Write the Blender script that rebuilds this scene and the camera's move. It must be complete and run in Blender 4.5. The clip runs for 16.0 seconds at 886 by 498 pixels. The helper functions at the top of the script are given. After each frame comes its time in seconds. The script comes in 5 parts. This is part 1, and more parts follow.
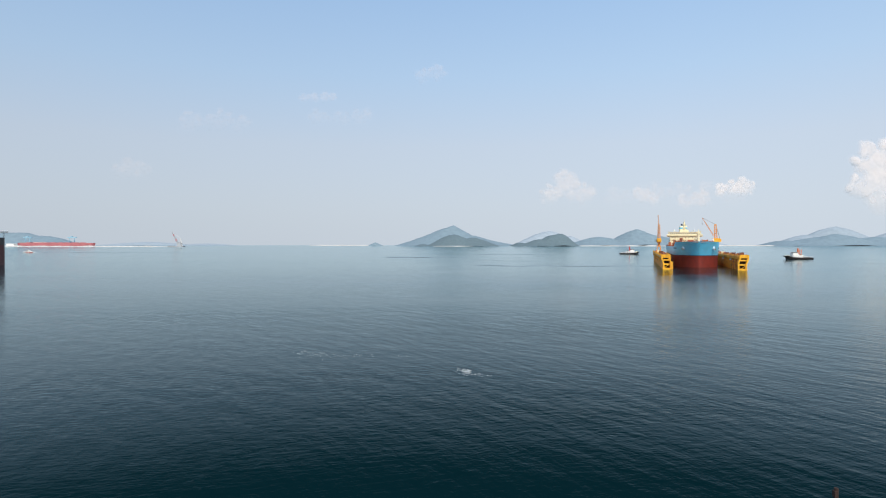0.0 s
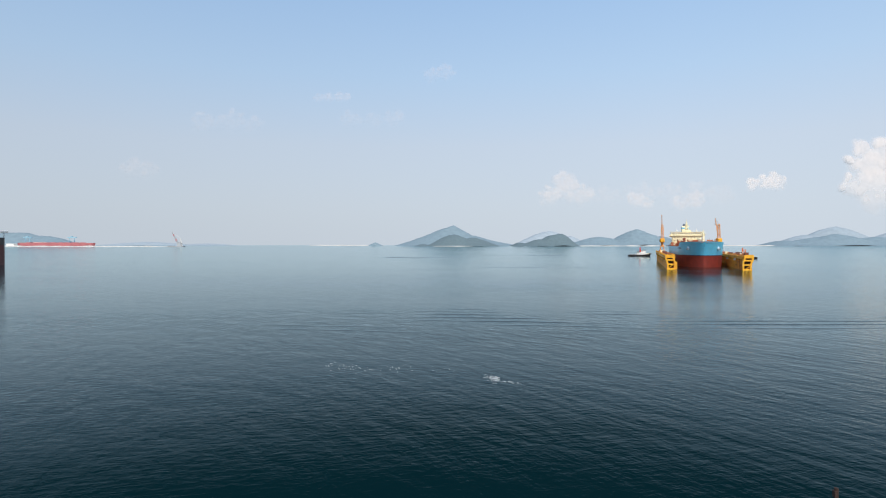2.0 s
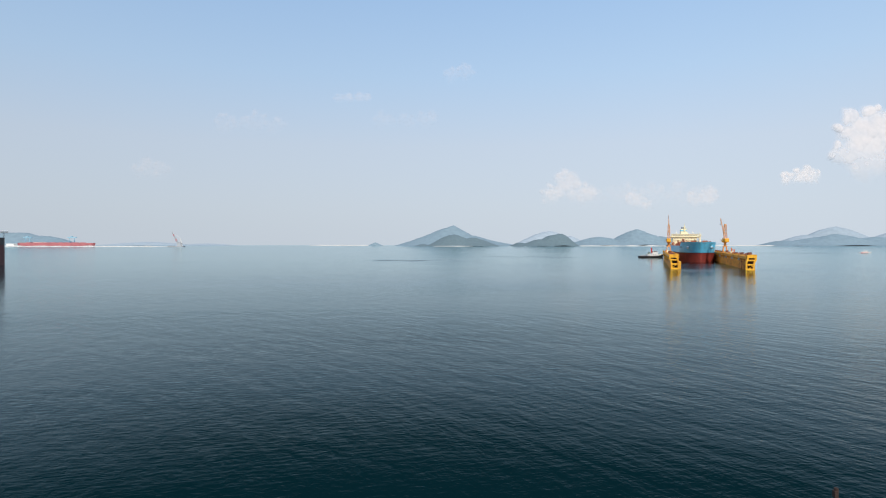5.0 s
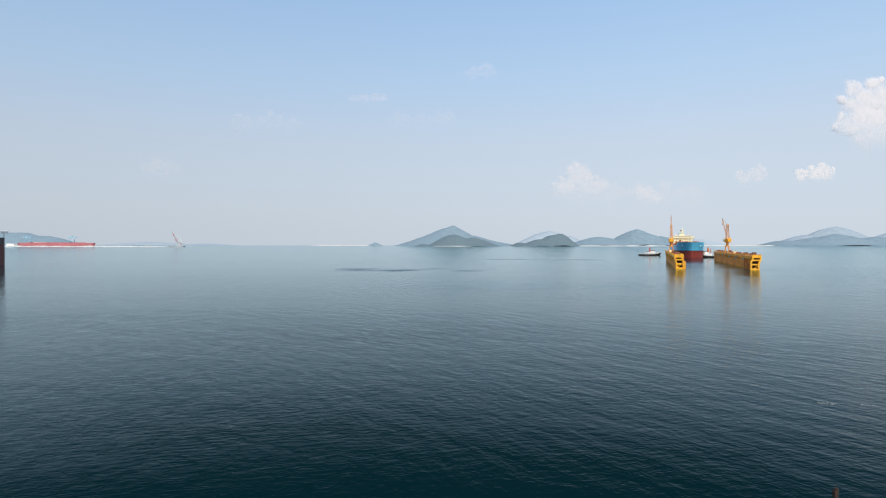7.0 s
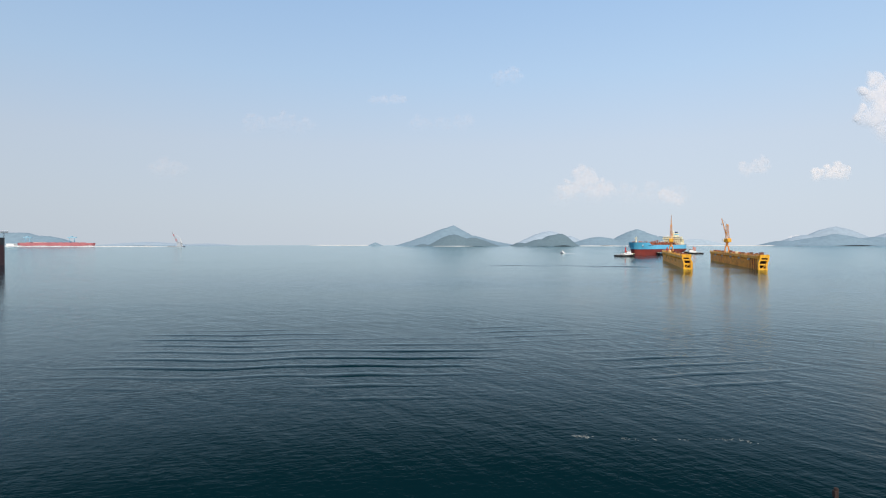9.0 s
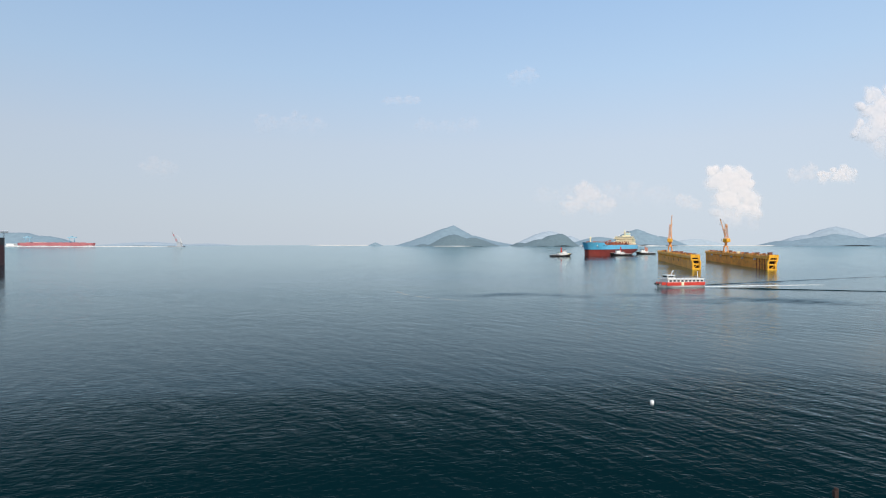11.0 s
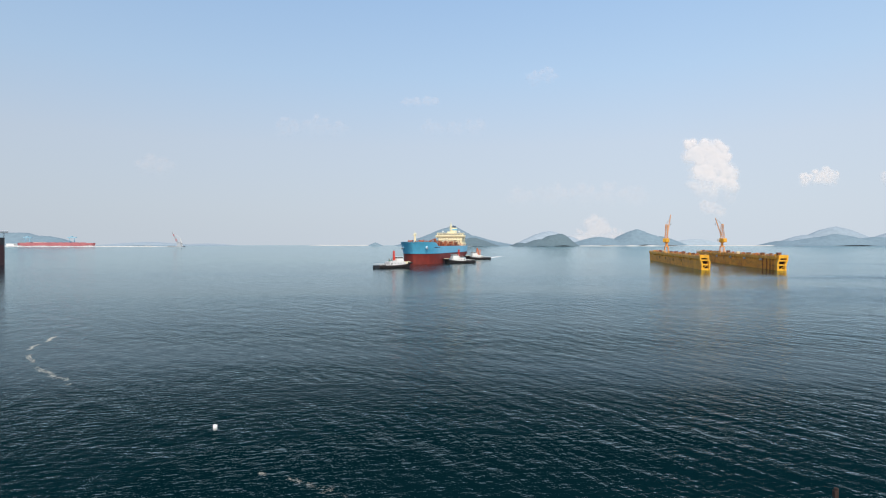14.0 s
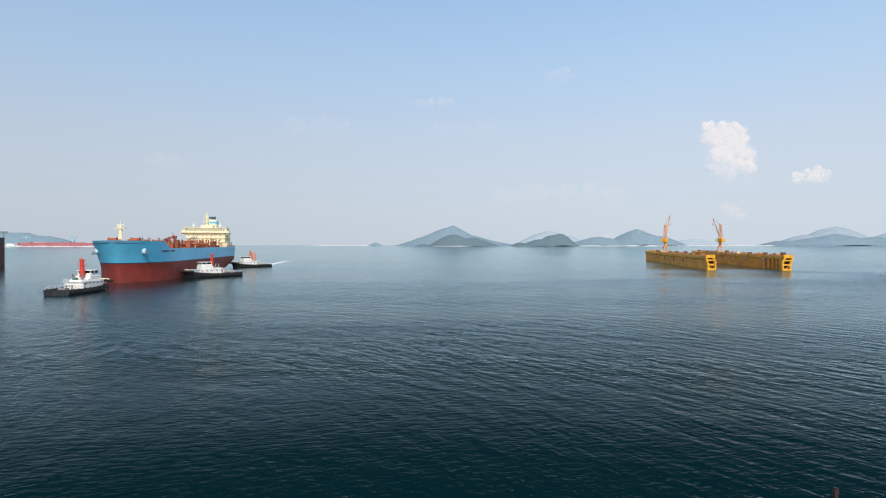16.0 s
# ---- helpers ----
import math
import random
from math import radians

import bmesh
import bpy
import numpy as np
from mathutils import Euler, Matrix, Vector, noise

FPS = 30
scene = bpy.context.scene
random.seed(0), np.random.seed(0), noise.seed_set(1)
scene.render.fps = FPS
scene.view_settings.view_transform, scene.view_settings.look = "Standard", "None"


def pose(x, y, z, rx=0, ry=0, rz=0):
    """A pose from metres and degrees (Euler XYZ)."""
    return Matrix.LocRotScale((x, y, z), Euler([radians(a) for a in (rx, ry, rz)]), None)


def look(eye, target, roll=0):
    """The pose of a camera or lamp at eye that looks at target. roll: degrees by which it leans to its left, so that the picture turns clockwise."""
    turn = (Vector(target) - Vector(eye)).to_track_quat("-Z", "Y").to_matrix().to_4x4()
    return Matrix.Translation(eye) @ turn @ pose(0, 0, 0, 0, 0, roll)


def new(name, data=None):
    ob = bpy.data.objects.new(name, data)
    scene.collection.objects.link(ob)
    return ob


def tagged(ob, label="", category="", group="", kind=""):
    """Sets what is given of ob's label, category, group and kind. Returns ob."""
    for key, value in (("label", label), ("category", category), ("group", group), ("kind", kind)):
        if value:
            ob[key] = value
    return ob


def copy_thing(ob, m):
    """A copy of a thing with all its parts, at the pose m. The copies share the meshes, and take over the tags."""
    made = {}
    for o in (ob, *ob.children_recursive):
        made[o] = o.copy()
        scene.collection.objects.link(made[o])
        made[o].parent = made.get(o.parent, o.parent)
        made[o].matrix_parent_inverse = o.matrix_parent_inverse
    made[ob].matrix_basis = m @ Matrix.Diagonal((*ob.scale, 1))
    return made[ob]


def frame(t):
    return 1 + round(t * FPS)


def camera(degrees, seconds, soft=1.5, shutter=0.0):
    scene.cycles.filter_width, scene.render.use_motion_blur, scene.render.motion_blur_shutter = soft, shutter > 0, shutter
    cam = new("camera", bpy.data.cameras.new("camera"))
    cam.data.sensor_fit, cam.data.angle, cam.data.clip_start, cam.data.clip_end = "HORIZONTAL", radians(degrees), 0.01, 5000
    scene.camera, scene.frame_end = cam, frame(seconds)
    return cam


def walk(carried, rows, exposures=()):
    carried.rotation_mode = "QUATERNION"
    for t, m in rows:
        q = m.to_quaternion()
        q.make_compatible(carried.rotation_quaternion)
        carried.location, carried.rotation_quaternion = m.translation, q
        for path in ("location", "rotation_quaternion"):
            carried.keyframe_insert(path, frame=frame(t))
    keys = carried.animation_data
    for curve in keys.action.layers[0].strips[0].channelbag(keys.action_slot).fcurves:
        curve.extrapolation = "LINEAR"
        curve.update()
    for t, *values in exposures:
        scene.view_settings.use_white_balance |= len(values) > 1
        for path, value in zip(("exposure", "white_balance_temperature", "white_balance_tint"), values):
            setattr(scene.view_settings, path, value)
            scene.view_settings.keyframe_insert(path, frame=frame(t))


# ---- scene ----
cam = camera(73.7, 16.0, soft=1.1)
H_CAM = 18.0
PITCH = 90 - 0.57
CAM_POSE = pose(0, 0, H_CAM, PITCH, 0, 0)
walk(cam, [(0, CAM_POSE), (16, CAM_POSE)], exposures=[(0, 0.0), (16, 0.0)])

# ---- sky and sun ----
SUN_AZ, SUN_EL = -78.0, 42.0          # direction towards the sun, from +x, degrees
world = bpy.data.worlds.new("world")
scene.world = world
world.use_nodes = True
wt = world.node_tree
wt.nodes.clear()
w_out = wt.nodes.new("ShaderNodeOutputWorld")
w_bg = wt.nodes.new("ShaderNodeBackground")
w_sky = wt.nodes.new("ShaderNodeTexSky")
w_sky.sky_type = "NISHITA"
w_sky.sun_disc = False
w_sky.sun_elevation = radians(SUN_EL)
w_sky.sun_rotation = radians(90 - SUN_AZ)
w_sky.air_density, w_sky.dust_density, w_sky.ozone_density = 1.0, 2.0, 2.0
w_co = wt.nodes.new("ShaderNodeTexCoord")
w_sep = wt.nodes.new("ShaderNodeSeparateXYZ")
w_ramp = wt.nodes.new("ShaderNodeValToRGB")     # summer haze, paler towards the horizon
w_fac = wt.nodes.new("ShaderNodeMapRange")
w_gain = wt.nodes.new("ShaderNodeVectorMath")
w_gain.operation = "SCALE"
w_side = wt.nodes.new("ShaderNodeMapRange")     # greyer over the shipyard, brighter over the open bay
w_side.inputs["From Min"].default_value, w_side.inputs["From Max"].default_value = -0.6, 0.35
w_side.inputs["To Min"].default_value, w_side.inputs["To Max"].default_value = 9.5, 11.1
w_mix = wt.nodes.new("ShaderNodeMix")
w_mix.data_type = "RGBA"
HAZE = ((0.0, 0.565, 0.63, 0.705), (0.06, 0.570, 0.643, 0.73), (0.16, 0.565, 0.655, 0.775), (0.27, 0.48, 0.655, 0.87), (0.40, 0.40, 0.61, 0.91), (0.9, 0.40, 0.52, 0.70))
while len(w_ramp.color_ramp.elements) < len(HAZE):
    w_ramp.color_ramp.elements.new(0.5)
for el, (pos, *rgb) in zip(w_ramp.color_ramp.elements, HAZE):
    el.position, el.color = pos, (*rgb, 1)
w_fac.inputs["From Min"].default_value, w_fac.inputs["From Max"].default_value = 0.0, 0.6
w_fac.inputs["To Min"].default_value, w_fac.inputs["To Max"].default_value = 0.95, 0.6
wt.links.new(w_co.outputs["Generated"], w_sep.inputs[0])
wt.links.new(w_sep.outputs["Z"], w_ramp.inputs[0])
wt.links.new(w_sep.outputs["Z"], w_fac.inputs["Value"])
wt.links.new(w_ramp.outputs[0], w_gain.inputs[0])
wt.links.new(w_sep.outputs["X"], w_side.inputs["Value"])
wt.links.new(w_side.outputs[0], w_gain.inputs["Scale"])
wt.links.new(w_fac.outputs[0], w_mix.inputs["Factor"])
wt.links.new(w_sky.outputs[0], w_mix.inputs["A"])
wt.links.new(w_gain.outputs[0], w_mix.inputs["B"])
wt.links.new(w_mix.outputs["Result"], w_bg.inputs[0])
w_bg.inputs[1].default_value = 0.1
wt.links.new(w_bg.outputs[0], w_out.inputs[0])

sun = new("sun", bpy.data.lights.new("sun", "SUN"))
sun.data.energy = 3.2
sun.data.angle = radians(0.6)
sun.data.color = (1.0, 0.93, 0.82)
sd = Vector((math.cos(radians(SUN_AZ)) * math.cos(radians(SUN_EL)), math.sin(radians(SUN_AZ)) * math.cos(radians(SUN_EL)), math.sin(radians(SUN_EL))))
sun.matrix_world = look(sd * 300, (0, 0, 0))


# ---- materials ----
def paint(name, col, rough=0.5, metal=0.0, var=0.25, scale=0.6, dirt=None, dirt_amt=0.35, dirt_scale=(0.25, 0.25, 0.06), bump=0.15):
    """Painted or weathered surface: tone variation at two scales, streaks of dirt, fine relief."""
    m = bpy.data.materials.new(name)
    m.use_nodes = True
    t = m.node_tree
    b = t.nodes["Principled BSDF"]
    co = t.nodes.new("ShaderNodeTexCoord")
    n1 = t.nodes.new("ShaderNodeTexNoise")
    n1.inputs["Scale"].default_value = scale
    n1.inputs["Detail"].default_value = 8
    t.links.new(co.outputs["Object"], n1.inputs["Vector"])
    r = t.nodes.new("ShaderNodeValToRGB")
    lo = tuple(c * (1 - var) for c in col)
    hi = tuple(min(1, c * (1 + var)) for c in col)
    r.color_ramp.elements[0].position, r.color_ramp.elements[0].color = 0.3, (*lo, 1)
    r.color_ramp.elements[1].position, r.color_ramp.elements[1].color = 0.7, (*hi, 1)
    t.links.new(n1.outputs["Fac"], r.inputs[0])
    out = r.outputs[0]
    if dirt:
        mp = t.nodes.new("ShaderNodeMapping")
        mp.inputs["Scale"].default_value = dirt_scale
        n2 = t.nodes.new("ShaderNodeTexNoise")
        n2.inputs["Scale"].default_value = 2.0
        n2.inputs["Detail"].default_value = 10
        n2.inputs["Roughness"].default_value = 0.7
        t.links.new(co.outputs["Object"], mp.inputs[0])
        t.links.new(mp.outputs[0], n2.inputs["Vector"])
        r2 = t.nodes.new("ShaderNodeValToRGB")
        r2.color_ramp.elements[0].position, r2.color_ramp.elements[0].color = 0.48, (0, 0, 0, 1)
        r2.color_ramp.elements[1].position, r2.color_ramp.elements[1].color = 0.68, (dirt_amt, dirt_amt, dirt_amt, 1)
        t.links.new(n2.outputs["Fac"], r2.inputs[0])
        mx = t.nodes.new("ShaderNodeMix")
        mx.data_type = "RGBA"
        t.links.new(r2.outputs[0], mx.inputs["Factor"])
        t.links.new(out, mx.inputs["A"])
        mx.inputs["B"].default_value = (*dirt, 1)
        out = mx.outputs["Result"]
    t.links.new(out, b.inputs["Base Color"])
    b.inputs["Roughness"].default_value = rough
    b.inputs["Metallic"].default_value = metal
    if bump:
        bp = t.nodes.new("ShaderNodeBump")
        bp.inputs["Strength"].default_value = bump
        bp.inputs["Distance"].default_value = 0.05
        t.links.new(n1.outputs["Fac"], bp.inputs["Height"])
        t.links.new(bp.outputs[0], b.inputs["Normal"])
    return m


RUST = (0.16, 0.06, 0.025)
M_BLUE = paint("topside_blue", (0.125, 0.53, 0.78), 0.35, var=0.08, scale=0.15, dirt=(0.16, 0.33, 0.45), dirt_amt=0.3)
M_RED = paint("antifouling_red", (0.20, 0.022, 0.012), 0.7, var=0.2, scale=0.2, dirt=(0.12, 0.02, 0.018), dirt_amt=0.6)
M_CREAM = paint("cream_paint", (0.88, 0.80, 0.54), 0.5, var=0.08, dirt=(0.45, 0.32, 0.15), dirt_amt=0.25)
M_DECK = paint("deck_oxide", (0.42, 0.12, 0.05), 0.7, var=0.3, dirt=RUST)
M_PIPE = paint("pipe_oxide", (0.40, 0.11, 0.045), 0.6, var=0.35, dirt=RUST)
M_RUSTDARK = paint("dark_oxide", (0.17, 0.055, 0.03), 0.7, var=0.35, dirt=(0.05, 0.025, 0.02))
M_GREY = paint("grey_steel", (0.22, 0.22, 0.22), 0.6, var=0.25, dirt=RUST)
M_DARK = paint("dark_glass", (0.02, 0.025, 0.03), 0.15, var=0.2, bump=0)
M_NAVY = paint("navy_paint", (0.02, 0.05, 0.12), 0.5)
M_WHITE = paint("white_paint", (0.82, 0.81, 0.78), 0.45, var=0.06, dirt=(0.5, 0.4, 0.3), dirt_amt=0.2)
M_PALE = paint("pale_blue_paint", (0.5, 0.68, 0.8), 0.5, var=0.15)
M_BLACK = paint("black_hull", (0.02, 0.02, 0.022), 0.5, var=0.3, dirt=(0.12, 0.07, 0.05), dirt_amt=0.5)
M_RUBBER = paint("rubber", (0.03, 0.025, 0.022), 0.85, var=0.4, scale=2)
M_MASTRED = paint("mast_red", (0.62, 0.05, 0.03), 0.5, var=0.15)
M_ORANGE = paint("orange_paint", (0.75, 0.18, 0.03), 0.5, var=0.15)
M_GREEN = paint("green_deck", (0.08, 0.2, 0.12), 0.7, var=0.25)
M_YELLOW = paint("dock_yellow", (0.90, 0.43, 0.03), 0.6, var=0.15, scale=0.25, dirt=(0.22, 0.10, 0.03), dirt_amt=0.75, dirt_scale=(0.12, 0.12, 0.03))
M_RUSTY = paint("dock_yellow_worn", (0.97, 0.385, 0.035), 0.7, var=0.2, scale=0.12, dirt=(0.34, 0.12, 0.04), dirt_amt=0.6, dirt_scale=(0.05, 0.05, 0.16))
M_BRIGHT = paint("end_yellow", (0.98, 0.45, 0.02), 0.55, var=0.12, dirt=(0.3, 0.14, 0.03), dirt_amt=0.4)
M_CRANE = paint("crane_orange", (0.85, 0.36, 0.10), 0.6, var=0.15, dirt=(0.3, 0.12, 0.04))
M_CABINPANE = paint("cabin_pane", (0.16, 0.15, 0.12), 0.2, var=0.2, bump=0)
# near-black colour painted where bays and ports would lie in shade
M_SHADE = paint("painted_shade", (0.03, 0.022, 0.018), 0.9)
M_PILE = paint("rusted_pile", (0.035, 0.018, 0.013), 0.9, var=0.5, scale=3, dirt=(0.03, 0.02, 0.02))
M_HULLMAROON = paint("maroon_hull", (0.07, 0.02, 0.02), 0.6, var=0.3, dirt=(0.02, 0.01, 0.01))
M_FARRED = paint("far_red", (0.52, 0.17, 0.18), 0.7, var=0.15, scale=0.05)
M_FARBLUE = paint("far_crane_blue", (0.28, 0.47, 0.57), 0.7, var=0.1, scale=0.1)
M_FARGREY = paint("far_grey", (0.36, 0.38, 0.40), 0.8, var=0.3, scale=0.05)
M_STONE = paint("breakwater_stone", (0.58, 0.57, 0.54), 0.9, var=0.4, scale=0.1)
M_SAND = paint("pale_shore", (0.68, 0.64, 0.58), 0.9, var=0.2, scale=0.02)
M_FOAM = paint("sea_foam", (0.75, 0.76, 0.74), 0.8, var=0.15, scale=3)
M_SCUM = paint("foam_scum", (0.50, 0.47, 0.40), 0.8, var=0.25, scale=3)


def hazed_forest(name, col, scale):
    return paint(name, col, 0.95, var=0.10, scale=scale * 4, dirt=tuple(c * 0.88 for c in col), dirt_amt=0.4, dirt_scale=(scale, scale, scale), bump=0.3)


# haze is mixed into these base colours: paler and bluer with distance
M_HILL_NEAR = hazed_forest("hazed_wooded_hill", (0.135, 0.192, 0.215), 0.02)
M_HILL_MID = hazed_forest("blue_hazed_wooded_hill", (0.215, 0.295, 0.345), 0.01)
M_HILL_FAINT = hazed_forest("haze_paled_land", (0.36, 0.425, 0.48), 0.01)
M_HILL_FAR = hazed_forest("haze_paled_hill", (0.31, 0.375, 0.43), 0.01)


def water_material():
    m = bpy.data.materials.new("sea_water")
    m.use_nodes = True
    t = m.node_tree
    t.nodes.clear()
    o = t.nodes.new("ShaderNodeOutputMaterial")
    body = t.nodes.new("ShaderNodeBsdfDiffuse")
    body.inputs["Color"].default_value = (0.0002, 0.0125, 0.0158, 1)
    gloss = t.nodes.new("ShaderNodeBsdfGlossy")
    gloss.inputs["Color"].default_value = (0.85, 0.965, 0.985, 1)
    gloss.inputs["Roughness"].default_value = 0.17
    fres = t.nodes.new("ShaderNodeFresnel")
    fres.inputs["IOR"].default_value = 1.33
    steep = t.nodes.new("ShaderNodeMapRange")
    steep.inputs["From Min"].default_value, steep.inputs["From Max"].default_value = 0.165, 1.0
    steep.inputs["To Min"].default_value, steep.inputs["To Max"].default_value = 0.006, 1.0
    mix = t.nodes.new("ShaderNodeMixShader")
    t.links.new(fres.outputs[0], steep.inputs[0])
    t.links.new(steep.outputs[0], mix.inputs[0])
    t.links.new(body.outputs[0], mix.inputs[1])
    t.links.new(gloss.outputs[0], mix.inputs[2])
    t.links.new(mix.outputs[0], o.inputs[0])
    co = t.nodes.new("ShaderNodeTexCoord")

    def waves(sx, sy, rot, detail, rough):      # crest length, wave length, crest direction
        mp = t.nodes.new("ShaderNodeMapping")
        mp.vector_type = "TEXTURE"
        mp.inputs["Scale"].default_value = (sx, sy, 1)
        mp.inputs["Rotation"].default_value = (0, 0, radians(rot))
        n = t.nodes.new("ShaderNodeTexNoise")
        n.inputs["Scale"].default_value = 1
        n.inputs["Detail"].default_value = detail
        n.inputs["Roughness"].default_value = rough
        t.links.new(co.outputs["Object"], mp.inputs[0])
        t.links.new(mp.outputs[0], n.inputs["Vector"])
        return n.outputs["Fac"]

    def bump(height, dist, strength, prev=None):
        bp = t.nodes.new("ShaderNodeBump")
        t.links.new(strength, bp.inputs["Strength"])
        bp.inputs["Distance"].default_value = dist
        t.links.new(height, bp.inputs["Height"])
        if prev:
            t.links.new(prev, bp.inputs["Normal"])
        return bp.outputs[0]

    def remap(value, a0, a1, b0, b1, smooth=False):
        r = t.nodes.new("ShaderNodeMapRange")
        if smooth:
            r.interpolation_type = "SMOOTHSTEP"
        r.inputs["From Min"].default_value, r.inputs["From Max"].default_value = a0, a1
        r.inputs["To Min"].default_value, r.inputs["To Max"].default_value = b0, b1
        t.links.new(value, r.inputs["Value"])
        return r.outputs[0]

    def times(a, b, op="MULTIPLY"):
        n = t.nodes.new("ShaderNodeMath")
        n.operation = op
        for value, socket in ((a, n.inputs[0]), (b, n.inputs[1])):
            if isinstance(value, float):
                socket.default_value = value
            else:
                t.links.new(value, socket)
        return n.outputs[0]

    # long calm slicks between rippled stretches, and the breeze that spreads over the bay from the shore
    slicks = waves(280.0, 85.0, 8, 4, 0.5)
    calm = remap(slicks, 0.34, 0.66, 0.4, 1.15, True)
    sep = t.nodes.new("ShaderNodeSeparateXYZ")
    t.links.new(co.outputs["Object"], sep.inputs[0])
    uneven = remap(waves(120.0, 70.0, -12, 3, 0.5), 0.3, 0.7, -70.0, 70.0)
    slant = times(sep.outputs["X"], -0.7)
    along = times(times(sep.outputs["Y"], slant, "ADD"), uneven, "ADD")
    breeze = remap(along, 60.0, -320.0, 0.50, 1.5, True)
    amp = times(times(calm, breeze), remap(along, 140.0, 480.0, 1.0, 0.5, True))
    t.links.new(remap(amp, 0.2, 1.6, 0.08, 0.30), gloss.inputs["Roughness"])
    # steeper wavelets hide the facets that would mirror the low sky
    t.links.new(remap(amp, 0.4, 1.5, 0.128, 0.315), steep.inputs["From Min"])
    n1 = bump(waves(16.0, 6.0, -38, 3, 0.5), 0.4, times(amp, 0.55))
    n1 = bump(waves(5.6, 2.2, -63, 3, 0.55), 0.3, times(amp, 0.95), n1)
    n1 = bump(waves(1.7, 0.8, 14, 4, 0.6), 0.14, times(amp, 0.95), n1)
    t.links.new(n1, gloss.inputs["Normal"])
    t.links.new(n1, fres.inputs["Normal"])
    return m


M_WATER = water_material()


def cloud_material(name, white, density):
    """Vapour: opacity from the mesh's own 'thick' attribute."""
    m = bpy.data.materials.new(name)
    m.use_nodes = True
    t = m.node_tree
    t.nodes.clear()
    o = t.nodes.new("ShaderNodeOutputMaterial")
    mix = t.nodes.new("ShaderNodeMixShader")
    tr = t.nodes.new("ShaderNodeBsdfTransparent")
    d = t.nodes.new("ShaderNodeBsdfDiffuse")
    d.inputs["Color"].default_value = (*white, 1)
    at = t.nodes.new("ShaderNodeAttribute")
    at.attribute_name = "thick"
    co = t.nodes.new("ShaderNodeTexCoord")
    n = t.nodes.new("ShaderNodeTexNoise")
    n.inputs["Scale"].default_value = 0.012
    n.inputs["Detail"].default_value = 5
    t.links.new(co.outputs["Object"], n.inputs["Vector"])
    mr = t.nodes.new("ShaderNodeMapRange")
    mr.inputs["From Min"].default_value, mr.inputs["From Max"].default_value = 0.3, 0.7
    mr.inputs["To Min"].default_value, mr.inputs["To Max"].default_value = density * 0.75, density
    t.links.new(n.outputs["Fac"], mr.inputs["Value"])
    mu = t.nodes.new("ShaderNodeMath")
    mu.operation = "MULTIPLY"
    t.links.new(mr.outputs[0], mu.inputs[0])
    t.links.new(at.outputs["Fac"], mu.inputs[1])
    t.links.new(mu.outputs[0], mix.inputs[0])
    t.links.new(tr.outputs[0], mix.inputs[1])
    t.links.new(d.outputs[0], mix.inputs[2])
    t.links.new(mix.outputs[0], o.inputs[0])
    return m


M_CUMULUS = cloud_material("cumulus_white", (0.84, 0.735, 0.675), 0.62)
M_CUMULUS_FAINT = cloud_material("cumulus_hazy", (0.82, 0.70, 0.64), 0.34)
M_WISP = cloud_material("thin_cloud", (0.84, 0.70, 0.65), 0.17)


# ---- mesh helpers ----
def part(name, bm, material, parent=None, label="", smooth=False):
    me = bpy.data.meshes.new(name)
    bm.to_mesh(me)
    bm.free()
    if smooth:
        for p in me.polygons:
            p.use_smooth = True
    me.materials.append(material)
    ob = new(name, me)
    if parent:
        ob.parent = parent
    if label:
        tagged(ob, label)
    return ob


def box(bm, x0, x1, y0, y1, z0, z1, bevel=0.0, m=None):
    made = bmesh.ops.create_cube(bm, size=1)
    vs = made["verts"]
    for v in vs:
        v.co = Vector(((x0 + x1) / 2 + v.co.x * (x1 - x0), (y0 + y1) / 2 + v.co.y * (y1 - y0), (z0 + z1) / 2 + v.co.z * (z1 - z0)))
    if bevel:
        es = {e for v in vs for e in v.link_edges}
        out = bmesh.ops.bevel(bm, geom=list(es), offset=bevel, segments=2, affect="EDGES", profile=0.5)
        vs = list({v for f in out["faces"] for v in f.verts} | {v for v in vs if v.is_valid})
    if m:
        bmesh.ops.transform(bm, matrix=m, verts=vs)
    return vs


def rod(bm, a, b, r, r2=None, n=8):
    a, b = Vector(a), Vector(b)
    d = b - a
    q = d.to_track_quat("Z", "Y").to_matrix().to_4x4()
    bmesh.ops.create_cone(bm, cap_ends=True, segments=n, radius1=r, radius2=r if r2 is None else r2, depth=d.length, matrix=Matrix.Translation((a + b) / 2) @ q)


def ball(bm, p, r, squash=(1, 1, 1), sub=2):
    bmesh.ops.create_icosphere(bm, subdivisions=sub, radius=r, matrix=Matrix.Translation(p) @ Matrix.Diagonal((*squash, 1)))


def grid_faces(bm, rings, closed=False):
    """Quads between rows of points."""
    vs = [[bm.verts.new(p) for p in ring] for ring in rings]
    for a, b in zip(vs, vs[1:]):
        n = len(a)
        for i in range(n if closed else n - 1):
            j = (i + 1) % n
            q = (a[i], a[j], b[j], b[i])
            if len(set(q)) == 4:
                bm.faces.new(q)
    return vs


def thing(name, label, category, group="", kind=""):
    return tagged(new(name), label, category, group, kind)


